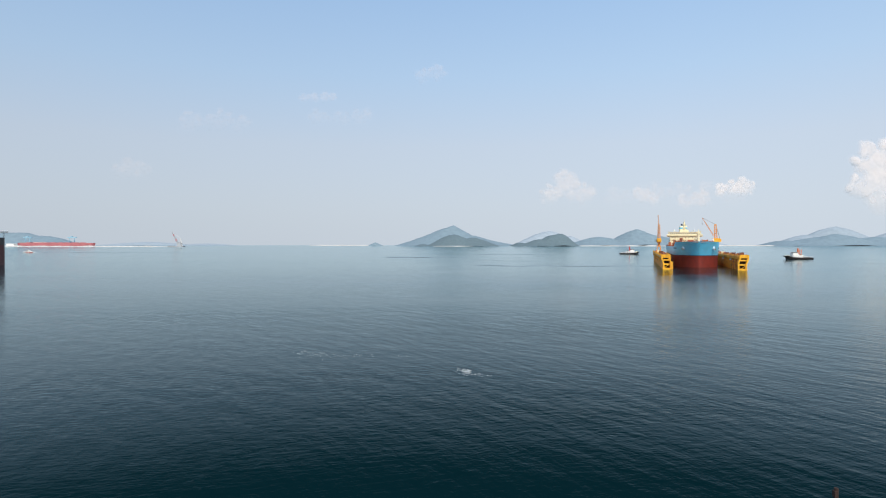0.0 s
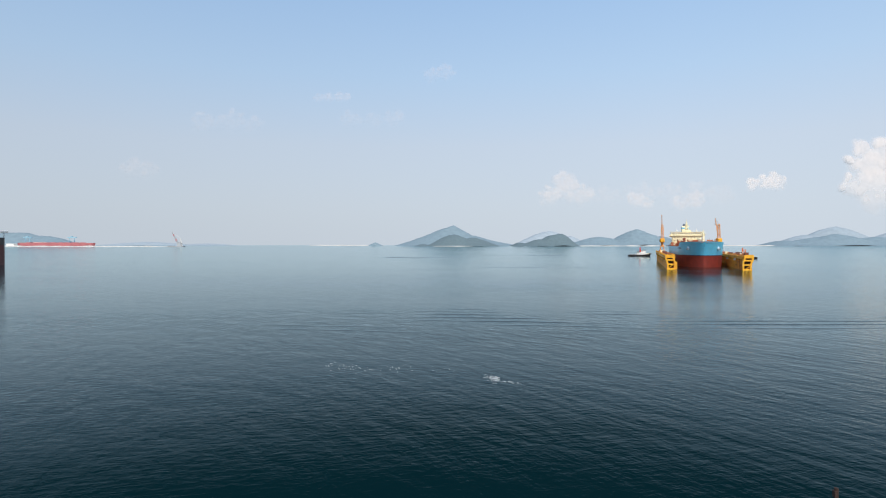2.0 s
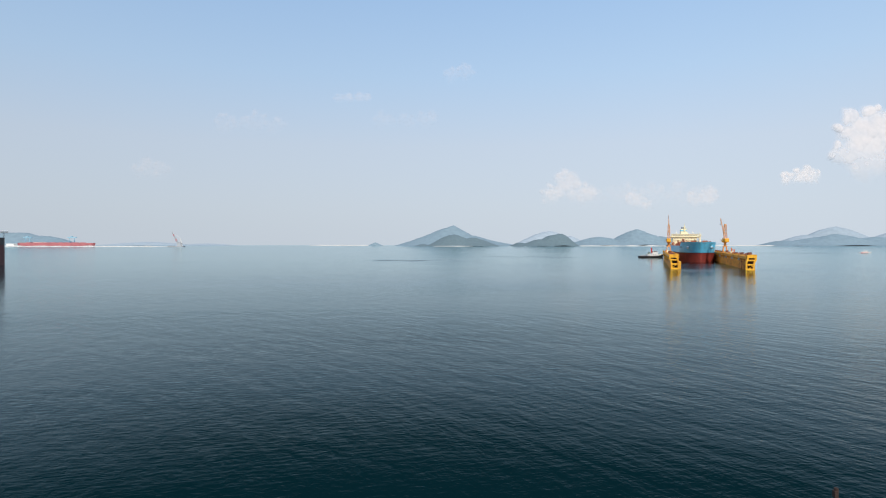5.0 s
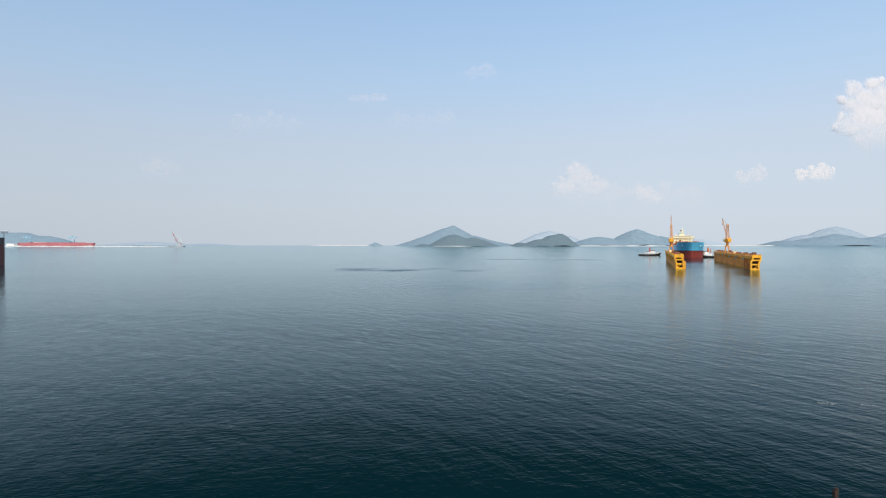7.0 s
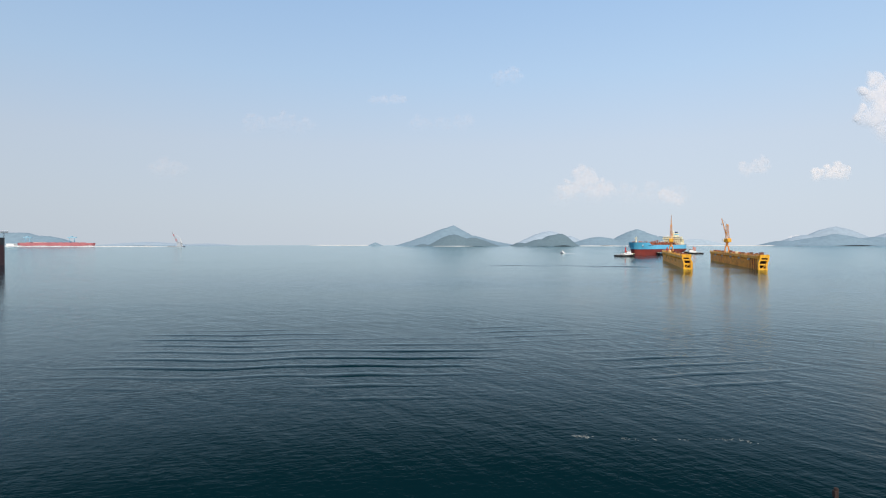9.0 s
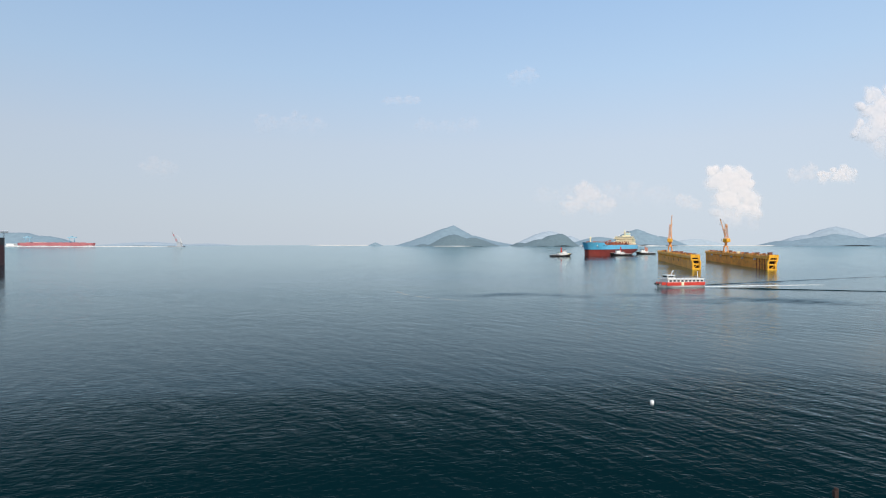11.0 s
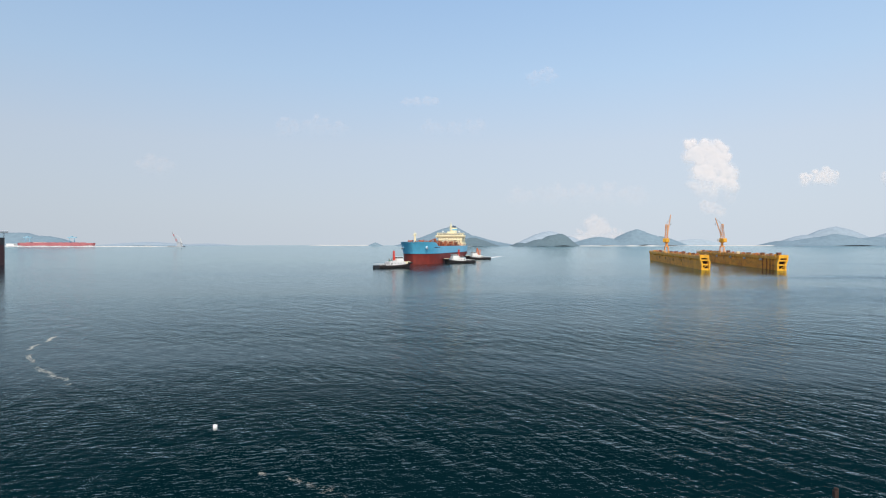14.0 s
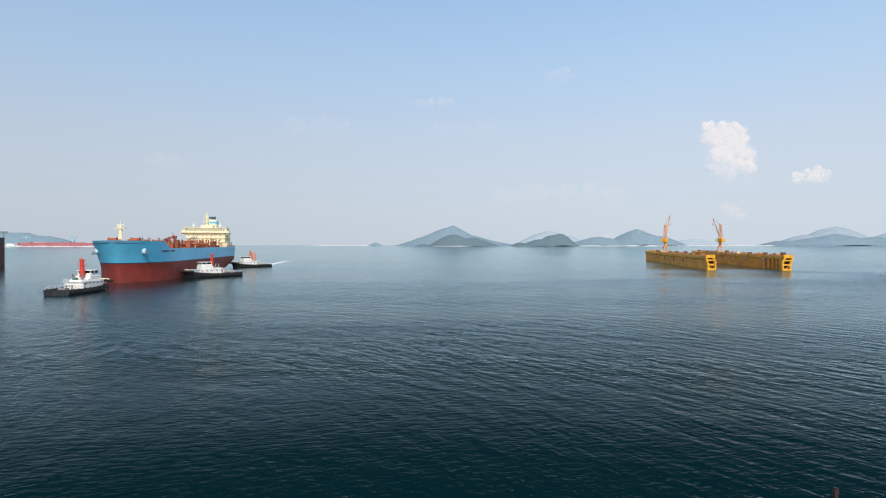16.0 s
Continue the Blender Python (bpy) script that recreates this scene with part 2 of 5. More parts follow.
def lattice(bm, a, b, w, r, bays, up=(0, 0, 1), w2=None):
    """A square lattice boom from a to b."""
    a, b = Vector(a), Vector(b)
    w2 = w if w2 is None else w2
    d = (b - a).normalized()
    s = d.cross(Vector(up))
    s = s.normalized() if s.length > 0.01 else Vector((1, 0, 0))
    n = s.cross(d).normalized()
    rings = []
    for i in range(bays + 1):
        f = i / bays
        c, h = a.lerp(b, f), (w + (w2 - w) * f) / 2
        rings.append([c + s * h + n * h, c - s * h + n * h, c - s * h - n * h, c + s * h - n * h])
    for k in range(4):
        rod(bm, rings[0][k], rings[-1][k], r, n=5)
    for i in range(bays):
        for k in range(4):
            rod(bm, rings[i][k], rings[i + 1][(k + 1) % 4], r * 0.6, n=4)
            rod(bm, rings[i][k], rings[i][(k + 1) % 4], r * 0.6, n=4)




# ---- sea, shores and hills ----
def build_sea():
    bm = bmesh.new()
    bmesh.ops.create_grid(bm, x_segments=40, y_segments=40, size=7000)
    ob = part("water", bm, M_WATER)
    return tagged(ob, "calm dark teal sea with fine ripples and reflections", "sea", kind="structure")


def ridge(name, y, x0, x1, depth, peaks, material, label, seed, rough=0.12, round_top=0.25, nx=150, ny=26, base=-1.0):
    """A wooded hill: bell-shaped summits (x, height, half-width left, half-width right) with broken slopes."""
    bm = bmesh.new()
    rings = []
    for j in range(ny + 1):
        v = j / ny * 2 - 1
        row = []
        for i in range(nx + 1):
            x = x0 + (x1 - x0) * i / nx
            h = 0.0
            for px, ph, wl, wr in peaks:
                w = wl if x < px else wr
                r = math.hypot((x - px) / w, v * 0.9)
                b = max(0.0, 1 - r) ** 1.15 * (1.0 + round_top * math.sin(min(1.0, r) * math.pi))
                h = max(h, ph * b) + 0.12 * min(h, ph * b)
            n = noise.fractal(Vector((x / (depth * 0.35) + seed, v * 3, seed * 1.7)), 1.0, 2.0, 6)
            n2 = noise.noise(Vector((x / 14.0, v * 30, seed)))
            z = h * (1 + rough * n) + (2.2 * n2 * min(1, h / 12))
            row.append((x, y + v * depth / 2, base + max(0, z)))
        rings.append(row)
    grid_faces(bm, rings)
    ob = part(name, bm, material, smooth=True)
    return tagged(ob, label, "hill", kind="structure")


def shore_strip(name, y, x0, x1, height, depth, material, label, seed):
    bm = bmesh.new()
    n = 120
    rings = [[], [], [], []]
    for i in range(n + 1):
        f = i / n
        x = x0 + (x1 - x0) * f
        h = height * (0.55 + 0.45 * noise.noise(Vector((x / 60, seed, 0)))) * min(1, 8 * f, 8 * (1 - f))
        rings[0].append((x, y - depth / 2, -0.5))
        rings[1].append((x, y - depth * 0.3, h * 0.6))
        rings[2].append((x, y + depth * 0.1, h))
        rings[3].append((x, y + depth / 2, h * 0.8))
    grid_faces(bm, rings)
    return tagged(part(name, bm, material), label, "shore", kind="structure")


def build_hills():
    # the haze over each ridge is only its material's colour
    ridge("backdrop_island_peak", 4100, -420, 560, 520, [(72, 140, 400, 270), (215, 64, 220, 330), (-20, 92, 330, 200)], M_HILL_MID, "pointed island hill rising from the sea, blue haze painted into its colour", 3.1, rough=0.06, round_top=0.0)
    ridge("backdrop_island_front", 3500, -190, 380, 300, [(58, 68, 170, 180), (180, 48, 180, 170), (-120, 14, 60, 60)], M_HILL_NEAR, "dark green wooded island in front of the peak, dulled by a little painted haze", 5.3)
    ridge("backdrop_island_dome", 3500, 400, 820, 300, [(690, 78, 190, 120), (560, 38, 120, 140), (450, 22, 60, 100)], M_HILL_NEAR, "dark green dome-shaped wooded island, thin haze mixed into its colour", 7.9)
    ridge("backdrop_far_ridge", 4750, 560, 1150, 300, [(850, 115, 320, 280), (1020, 70, 150, 160)], M_HILL_FAINT, "distant ridge painted almost as pale as the haze", 11.2, rough=0.05)
    ridge("backdrop_range", 4300, 930, 1750, 400, [(1415, 112, 260, 280), (1130, 66, 260, 260), (1590, 62, 150, 200)], M_HILL_MID, "range of coastal hills, coloured with blue haze", 13.4)
    ridge("backdrop_headland", 3900, 2080, 3400, 420, [(2600, 75, 450, 300), (2860, 58, 300, 300), (3100, 75, 300, 400), (2230, 34, 150, 200)], M_HILL_MID, "wooded headland tinted with painted blue haze, pale houses at its foot", 17.7)
    ridge("backdrop_headland_far", 4750, 2500, 4300, 300, [(3160, 150, 420, 420), (3700, 128, 420, 600), (2900, 78, 320, 300)], M_HILL_FAR, "tall hills behind the headland, paled by haze in their colour", 19.1, rough=0.02)
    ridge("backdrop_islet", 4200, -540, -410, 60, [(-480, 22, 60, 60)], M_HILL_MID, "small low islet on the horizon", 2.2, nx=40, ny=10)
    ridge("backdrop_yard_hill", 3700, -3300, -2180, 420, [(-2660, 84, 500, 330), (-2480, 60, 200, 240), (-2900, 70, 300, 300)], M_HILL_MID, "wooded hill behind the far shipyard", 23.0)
    ridge("backdrop_yard_hill_far", 4750, -3300, -1500, 300, [(-2350, 28, 500, 400), (-1900, 15, 300, 300)], M_HILL_FAINT, "low hills beyond the breakwater, painted pale as if through haze", 29.0, rough=0.06)
    ridge("backdrop_horizon_hills", 4800, -1400, 4200, 100, [(1500, 40, 500, 900), (2050, 52, 300, 300)], M_HILL_FAINT, "low land on the horizon, very pale from painted haze", 31.0, rough=0.1)
    shore_strip("shore_sand", 3480, 390, 1400, 7, 60, M_SAND, "pale sandy shoreline along the islands", 1.0)
    shore_strip("shore_sand_island", 3300, -60, 170, 4, 40, M_SAND, "pale beach below the dark island", 2.0)
    shore_strip("shore_sand_east", 3800, 1400, 3400, 8, 60, M_SAND, "pale shoreline below the hills", 3.0)
    shore_strip("shore_sand_west", 4300, -980, -420, 8, 60, M_SAND, "pale flat shoreline on the horizon", 4.0)
    # houses at the headland's foot
    for k in range(14):
        bm = bmesh.new()
        w, h = 9 + 8 * random.random(), 4 + 5 * random.random()
        box(bm, -w / 2, w / 2, -5, 5, 0, h, 0.3)
        for s in (-1, 1):
            bm.faces.new([bm.verts.new(p) for p in ((-w / 2 - 1, s * 5.6, h), (w / 2 + 1, s * 5.6, h), (w / 2 + 1, 0, h + 3), (-w / 2 - 1, 0, h + 3))])
        ob = part("house", bm, M_WHITE)
        ob.location = (2330 + random.uniform(0, 420), 3790 + random.uniform(-10, 10), 0.5)
        tagged(ob, "small pale house on the far shore", "house", "houses on the far shore")


# ---- clouds ----
def smooth01(v):
    v = max(0.0, min(1.0, v))
    return v * v * (3 - 2 * v)


def cloud(name, w, h, material, seed, lobes, crisp, label, fade=0.55, step=7.0):
    """A bank of vapour as one relief: lobes (x, z, radius in parts of width and height) billow towards the viewer,
    torn by finer and finer swirls, crisp above and dissolving into haze below."""
    rnd = random.Random(seed)
    puffs = []
    for lx, lz, lr in lobes:
        puffs.append((lx * w, lz * h, lr * h))
        for k in range(7):
            a, r = rnd.uniform(0, math.pi), rnd.uniform(0.3, 0.55) * lr * h
            puffs.append((lx * w + math.cos(a) * lr * h * 0.85, lz * h + math.sin(a) * (lr * h * 1.05 - r * 0.5), r))
    nx, nz = int(w * 1.3 / step), int(h * 1.3 / step)
    verts, thick = [], []
    for j in range(nz + 1):
        for i in range(nx + 1):
            x, z = (i / nx - 0.5) * w * 1.3, (j / nz * 1.3 - 0.15) * h
            p = Vector((x, z, seed * 31.0)) / (0.22 * h)
            jx, jz = x + 0.07 * h * noise.noise(p), z + 0.07 * h * noise.noise(p + Vector((9, 4, 1)))
            q = max(1 - ((jx - px) ** 2 + (jz - pz) ** 2) / (r * r) for px, pz, r in puffs)
            tear = noise.fractal(Vector((x, z, seed * 17.0)) / (0.16 * h), 0.9, 2.1, 5)
            a = max(-1.0, q) + 0.42 * tear
            edge = smooth01(7 * min(i / nx, 1 - i / nx, 1 - j / nz, j / nz))
            rise = smooth01(((z / h) - 0.02 + 0.12 * tear) / fade)
            thick.append(smooth01((a + 0.16) / (1.6 - crisp)) * edge * rise)
            verts.append((x, -0.045 * h * smooth01((q + 0.8) / 1.8) + 0.2 * z, z))
    faces = []
    for j in range(nz):
        for i in range(nx):
            q = (j * (nx + 1) + i, j * (nx + 1) + i + 1, (j + 1) * (nx + 1) + i + 1, (j + 1) * (nx + 1) + i)
            if max(thick[k] for k in q) > 0.004:
                faces.append(q)
    me = bpy.data.meshes.new(name)
    me.from_pydata(verts, [], faces)
    at = me.attributes.new("thick", "FLOAT", "POINT")
    at.data.foreach_set("value", thick)
    for p in me.polygons:
        p.use_smooth = True
    me.materials.append(material)
    ob = new(name, me)
    ob.visible_shadow = False
    return tagged(ob, label, "cloud", "clouds in the sky")


# ---- the tanker ----
SHIP_Z = (-5.0, 0.0, 3.5, 8.9)


def hull_half(x, z):
    """Half-breadth of the tanker's hull, 183 m long and 32.2 m wide, at x along it and z above the water."""
    zz = max(-5.0, min(19.0, z))
    xs = stem_x(zz)
    x0 = 46.0 + 0.7 * max(zz - 6, 0)
    xe = -80.0 - 11.0 * min(1.0, max(0.0, zz / 6))                             # stern
    xa = -34.0 - 2.6 * max(zz, 0)
    if x > xs or x < xe:
        return 0.0
    if x > x0:
        f, k = (x - x0) / (xs - x0), min(1.0, max(0.0, (zz - 7) / 10))
        return 16.1 * max(0.0, 1 - f ** (2.4 + 0.3 * k)) ** (0.68 - 0.08 * k)
    if x < xa:
        f = (x - xa) / (xe - xa)
        tr = 0.0 if zz <= 0 else min(12.5, 2.4 * zz)
        return tr + (16.1 - tr) * max(0.0, 1 - f ** 2.2) ** 0.7
    return 16.1


def stem_x(z):
    return 82.5 + 0.02 * max(z, 0) + 5.4 * max(0.0, (min(z, 19.0) - 7) / 12) ** 1.35


def stern_x(z):
    return -80.0 - 11.0 * min(1.0, max(0.0, z / 6))


def hull_strip(bm, levels, n=96, top=None):
    """Both sides of the hull between heights; each height follows its own stem and stern line."""
    for side in (1, -1):
        rings = []
        for k, z in enumerate(levels):
            row = []
            for i in range(n + 1):
                f = i / n
                f = 0.5 - 0.5 * math.cos(math.pi * f)
                x = stern_x(z) + (stem_x(z) - stern_x(z)) * f
                zz = z
                if top and k == len(levels) - 1:
                    zz = top(x)
                if zz > 15.4:
                    x += (stem_x(zz) - stem_x(z)) * smooth01((x - 50) / (stem_x(z) - 50))
                row.append((x, side * max(0.02, hull_half(x, max(z, min(zz, 19.0)))), zz))
            rings.append(row)
        grid_faces(bm, rings)
    # transom
    for k in range(len(levels) - 1):
        a, b = levels[k], levels[k + 1]
        pts = [(stern_x(a), -hull_half(stern_x(a), a), a), (stern_x(a), hull_half(stern_x(a), a), a), (stern_x(b), hull_half(stern_x(b), b), b), (stern_x(b), -hull_half(stern_x(b), b), b)]
        bm.faces.new([bm.verts.new(p) for p in pts])
    bmesh.ops.recalc_face_normals(bm, faces=bm.faces)


def deck_line(x):
    """Height of the sheer: main deck, rising to the forecastle."""
    f = min(1.0, max(0.0, (x - 58) / 9))
    return 15.4 + 3.4 * f * f * (3 - 2 * f) + 0.5 * max(0, (x - 70) / 20)


def rail(bm, pts, h=1.1, r=0.05, every=3.0):
    for a, b in zip(pts, pts[1:]):
        a, b = Vector(a), Vector(b)
        for k in (0.5, 1.0):
            rod(bm, a + Vector((0, 0, h * k)), b + Vector((0, 0, h * k)), r, n=4)
        m = max(1, int((b - a).length / every))
        for i in range(m + 1):
            p = a.lerp(b, i / m)
            rod(bm, p, p + Vector((0, 0, h)), r, n=4)


def build_tanker():
    ship = thing("tanker", "blue oil tanker with red bottom and cream superstructure, afloat", "ship")
    bm = bmesh.new()
    hull_strip(bm, (-5, -2, 0, 2, 4, 6.5, 8.6))
    part("hull_bottom", bm, M_RED, ship, "red antifouling paint below the load line", True)
    bm = bmesh.new()
    hull_strip(bm, (8.6, 9.0))
    part("boot_top", bm, M_NAVY, ship, "dark line between red bottom and blue side", True)
    bm = bmesh.new()
    hull_strip(bm, (9.0, 10.5, 12, 13.8, 15.4), top=deck_line)
    part("hull_topside", bm, M_BLUE, ship, "sky-blue painted topside with flared bow", True)
    # deck plates just below the sheer
    bm = bmesh.new()
    rings = []
    for i in range(97):
        f = 0.5 - 0.5 * math.cos(math.pi * i / 96)
        x = stern_x(15.4) + (stem_x(15.4) - stern_x(15.4)) * f
        z = deck_line(x)
        x += (stem_x(z) - stem_x(15.4) - 0.3) * smooth01((x - 50) / (stem_x(15.4) - 50))
        w, z = max(0.02, hull_half(x, min(19.0, z)) - 0.25), z - 0.9 * (1 if x > 58 else 0.25)
        rings.append([(x, -w, z), (x, -w * 0.5, z + 0.25), (x, 0, z + 0.35), (x, w * 0.5, z + 0.25), (x, w, z)])
    grid_faces(bm, rings)
    part("deck", bm, M_DECK, ship, "rust-red oxide deck")
    # bulwark rail of the forecastle and side rails
    for s in (1, -1):
        bm = bmesh.new()
        rail(bm, [(x, s * (hull_half(x, 15.4) - 0.3), deck_line(x)) for x in range(-88, 57, 8)], 1.1, 0.06, 2.7)
        part("railing", bm, M_PIPE, ship)
    # anchors in their bolsters
    for s in (1, -1):
        bm = bmesh.new()
        x, z = 78.0, 14.0
        y = s * hull_half(x, z)
        ball(bm, (x, y, z), 1.2, (1.1, 0.8, 1.0))
        rod(bm, (x - 0.2, y - s * 0.2, z + 1.0), (x + 0.3, y + s * 0.7, z - 1.0), 1.2, 0.6, 12)
        bol = part("anchor_bolster", bm, M_PALE, ship, "pale blue anchor bolster", True)
        bm = bmesh.new()
        rod(bm, (x + 0.4, y + s * 0.9, z + 0.6), (x + 0.9, y + s * 1.3, z - 1.0), 0.2)
        box(bm, x + 0.2, x + 1.6, y + s * 1.25 - 0.2, y + s * 1.25 + 0.2, z - 1.3, z - 0.8, 0.1)
        rod(bm, (x + 0.3, y + s * 1.25, z - 1.1), (x, y + s * 1.5, z), 0.16)
        rod(bm, (x + 1.5, y + s * 1.25, z - 1.1), (x + 1.7, y + s * 1.5, z), 0.16)
        part("anchor", bm, M_GREY, bol, "grey steel anchor")
    # name and draught marks on the bow, unreadable: plain bars
    for s in (1, -1):
        for first, count in ((0, 5), (6, 4)):
            bm = bmesh.new()
            rings = [[], []]
            for k in range(count * 3 + 1):
                xa = 68 - (first + k / 3) * 1.45
                ya = hull_half(xa, 14.2) + 0.06
                rings[0].append((xa, s * ya, 13.8))
                rings[1].append((xa, s * ya, 14.6))
            grid_faces(bm, rings)
            part("name_bar", bm, M_NAVY, ship, "dark bar of painted lettering")
    # foremast and windlass gear on the forecastle
    bm = bmesh.new()
    rod(bm, (78, 0, 18), (78, 0, 25.4), 1.0, 0.8, 14)
    box(bm, 76.9, 79.1, -2.2, 2.2, 24.6, 24.9, 0.05)
    rod(bm, (78, 0, 25), (78, 0, 28), 0.35, 0.2)
    rod(bm, (78, -1.8, 26.4), (78, 1.8, 26.4), 0.14)
    box(bm, 77.2, 78.8, -1.2, 1.2, 25.4, 25.9, 0.1)
    part("foremast", bm, M_CREAM, ship, "cream tubular foremast with lamp platform", False)
    for y in (-5, 5):
        bm = bmesh.new()
        box(bm, 72, 76, y - 2, y + 2, 18, 18.8, 0.15)
        rod(bm, (74, y - 1.8, 19.4), (74, y + 1.8, 19.4), 1.0, n=14)
        rod(bm, (74, y - 1.9, 19.4), (74, y - 1.6, 19.4), 1.3, n=14)
        rod(bm, (74, y + 1.6, 19.4), (74, y + 1.9, 19.4), 1.3, n=14)
        part("windlass", bm, M_PIPE, ship)
    for k in range(9):
        bm = bmesh.new()
        x, y = 66 + k * 2.2, (-1) ** k * (10 - k)
        for d in (-0.6, 0.6):
            rod(bm, (x + d, y, 18), (x + d, y, 19.7), 0.32, n=8)
        box(bm, x - 1.1, x + 1.1, y - 0.5, y + 0.5, 17.9, 18.2)
        part("bollard", bm, M_PIPE, ship)
    # cargo pipes along the deck
    for y in (-5.2, -3.6, -2.0, 2.0, 3.6, 5.2):
        bm = bmesh.new()
        rod(bm, (-50, y, 17.2), (57, y, 17.2), 0.42, n=8)
        for x in range(-48, 57, 7):
            box(bm, x - 0.3, x + 0.3, y - 0.5, y + 0.5, 15.2, 17.0)
            rod(bm, (x - 0.12, y, 17.2), (x + 0.12, y, 17.2), 0.62, n=8)
        part("cargo_pipe", bm, M_PIPE, ship)
    # catwalk
    bm = bmesh.new()
    box(bm, -52, 60, -0.8, 0.8, 18.5, 18.65)
    for x in range(-52, 61, 8):
        for y in (-0.7, 0.7):
            rod(bm, (x, y, 15.4), (x, y, 18.5), 0.12, n=5)
    rail(bm, [(-52, -0.8, 18.65), (60, -0.8, 18.65)], 1.1, 0.05, 4)
    rail(bm, [(-52, 0.8, 18.65), (60, 0.8, 18.65)], 1.1, 0.05, 4)
    part("catwalk", bm, M_PIPE, ship)
    # manifolds amidships, valve stations, vent posts and tank hatches
    for x in (-8, -4, 0, 4, 8):
        bm = bmesh.new()
        rod(bm, (x, -13.5, 17.6), (x, 13.5, 17.6), 0.45, n=8)
        for s in (1, -1):
            rod(bm, (x, s * 13.0, 17.6), (x, s * 13.6, 17.6), 0.75, n=10)
            rod(bm, (x, s * 9.5, 17.6), (x, s * 9.5, 19.2), 0.25, n=6)
            rod(bm, (x, s * 9.5 - 0.5, 19.2), (x, s * 9.5 + 0.5, 19.2), 0.4, n=8)
        part("manifold_pipe", bm, M_PIPE, ship)
    rnd = random.Random(5)
    for k in range(96):
        bm = bmesh.new()
        x, y = rnd.uniform(-54, 57), rnd.choice((-1, 1)) * rnd.uniform(5.5, 14)
        kind = k % 4
        hue = rnd.choice((M_PIPE, M_DECK, M_PIPE, M_RUSTDARK))
        if kind == 0:
            rod(bm, (x, y, 15.2), (x, y, 16.4), 0.9, n=10)
            rod(bm, (x, y, 16.4), (x, y, 16.6), 1.1, n=10)
            part("tank_hatch", bm, hue, ship)
        elif kind == 1:
            rod(bm, (x, y, 15.2), (x, y, 19.0 + rnd.random()), 0.3, n=7)
            ball(bm, (x, y, 19.6), 0.6, (1, 1, 0.8), 1)
            part("vent_post", bm, hue, ship)
        elif kind == 3:
            h = rnd.uniform(17.5, 20.8)
            for d in (-1.1, 1.1):
                rod(bm, (x + d, y, 15.2), (x + d, y, h), 0.16, n=5)
            box(bm, x - 1.4, x + 1.4, y - 0.7, y + 0.7, h - 0.15, h, 0.03)
            rod(bm, (x - 1.1, y, h), (x + 1.1, y, h + 0.9), 0.12, n=5)
            part("pipe_stand", bm, hue, ship)
        else:
            box(bm, x - 1.4, x + 1.4, y - 1.1, y + 1.1, 15.2, 17.0 + 2.2 * rnd.random(), 0.1)
            part("valve_locker", bm, hue, ship)
    # hose crane, port and starboard posts
    for s in (1, -1):
        bm = bmesh.new()
        rod(bm, (-16, s * 6, 15.2), (-16, s * 6, 22), 0.7, 0.6, 12)
        box(bm, -17.2, -14.8, s * 6 - 1.2, s * 6 + 1.2, 20.8, 22.6, 0.2)
        lattice(bm, (-16, s * 6, 22), (2, s * 6.5, 20), 0.9, 0.12, 8, w2=0.5)
        part("hose_crane", bm, M_PIPE if s < 0 else M_CREAM, ship, "orange deck crane for cargo hoses" if s < 0 else "cream deck crane for cargo hoses")
    # accommodation block, tier by tier
    house = part("accommodation", house_mesh(), M_CREAM, ship, "cream-painted accommodation block")
    for z in (17.4, 20.2, 23.0):
        for y in range(-11, 12, 3):
            bm = bmesh.new()
            box(bm, -61.96, -61.80, y - 0.3, y + 0.3, z - 0.2, z + 0.45, 0.03)
            part("window", bm, M_CABINPANE, house, "dim cabin window")
        for s in (1, -1):
            for x in (-74, -71, -68, -65):
                bm = bmesh.new()
                box(bm, x - 0.3, x + 0.3, s * 13.0 - 0.08, s * 13.0 + 0.08, z - 0.2, z + 0.45, 0.03)
                part("window", bm, M_CABINPANE, house, "dim cabin window")
    for y in np.linspace(-12.5, 12.5, 16):
        bm = bmesh.new()
        box(bm, -60.98, -60.8, y - 0.55, y + 0.55, 26.8, 27.5, 0.03)
        part("bridge_window", bm, M_CABINPANE, house, "dim bridge window")
    for s in (1, -1):
        for x in (-66, -64, -62.3):
            bm = bmesh.new()
            box(bm, x - 0.6, x + 0.6, s * 14.5 - 0.08, s * 14.5 + 0.08, 26.6, 27.5, 0.03)
            part("bridge_window", bm, M_CABINPANE, house, "dim bridge window")
    bm = bmesh.new()
    for s in (1, -1):
        rail(bm, [(-67, s * 15.9, 25.4), (-61, s * 15.9, 25.4), (-60.8, s * 14.7, 25.4)], 1.1, 0.06, 1.5)
        rail(bm, [(-68, s * 14.3, 28.5), (-61, s * 14.3, 28.5)], 1.0, 0.05, 2)
    rail(bm, [(-61, -14.3, 28.5), (-61, 14.3, 28.5)], 1.0, 0.05, 2)
    part("bridge_rail", bm, M_CREAM, house)
    # radar mast
    bm = bmesh.new()
    rod(bm, (-66.5, 0, 28.4), (-66, 0, 38.5), 1.3, 0.75, 12)
    rod(bm, (-68.5, 0, 28.4), (-66, 0, 34), 0.35)
    box(bm, -67.5, -64.5, -2.2, 2.2, 32.2, 32.4, 0.05)
    box(bm, -65.4, -65.1, -2.4, 2.4, 33.2, 33.6, 0.08)
    box(bm, -67, -65, -1.6, 1.6, 35.2, 35.4, 0.05)
    box(bm, -65.3, -65.0, -1.6, 1.6, 36.0, 36.3, 0.08)
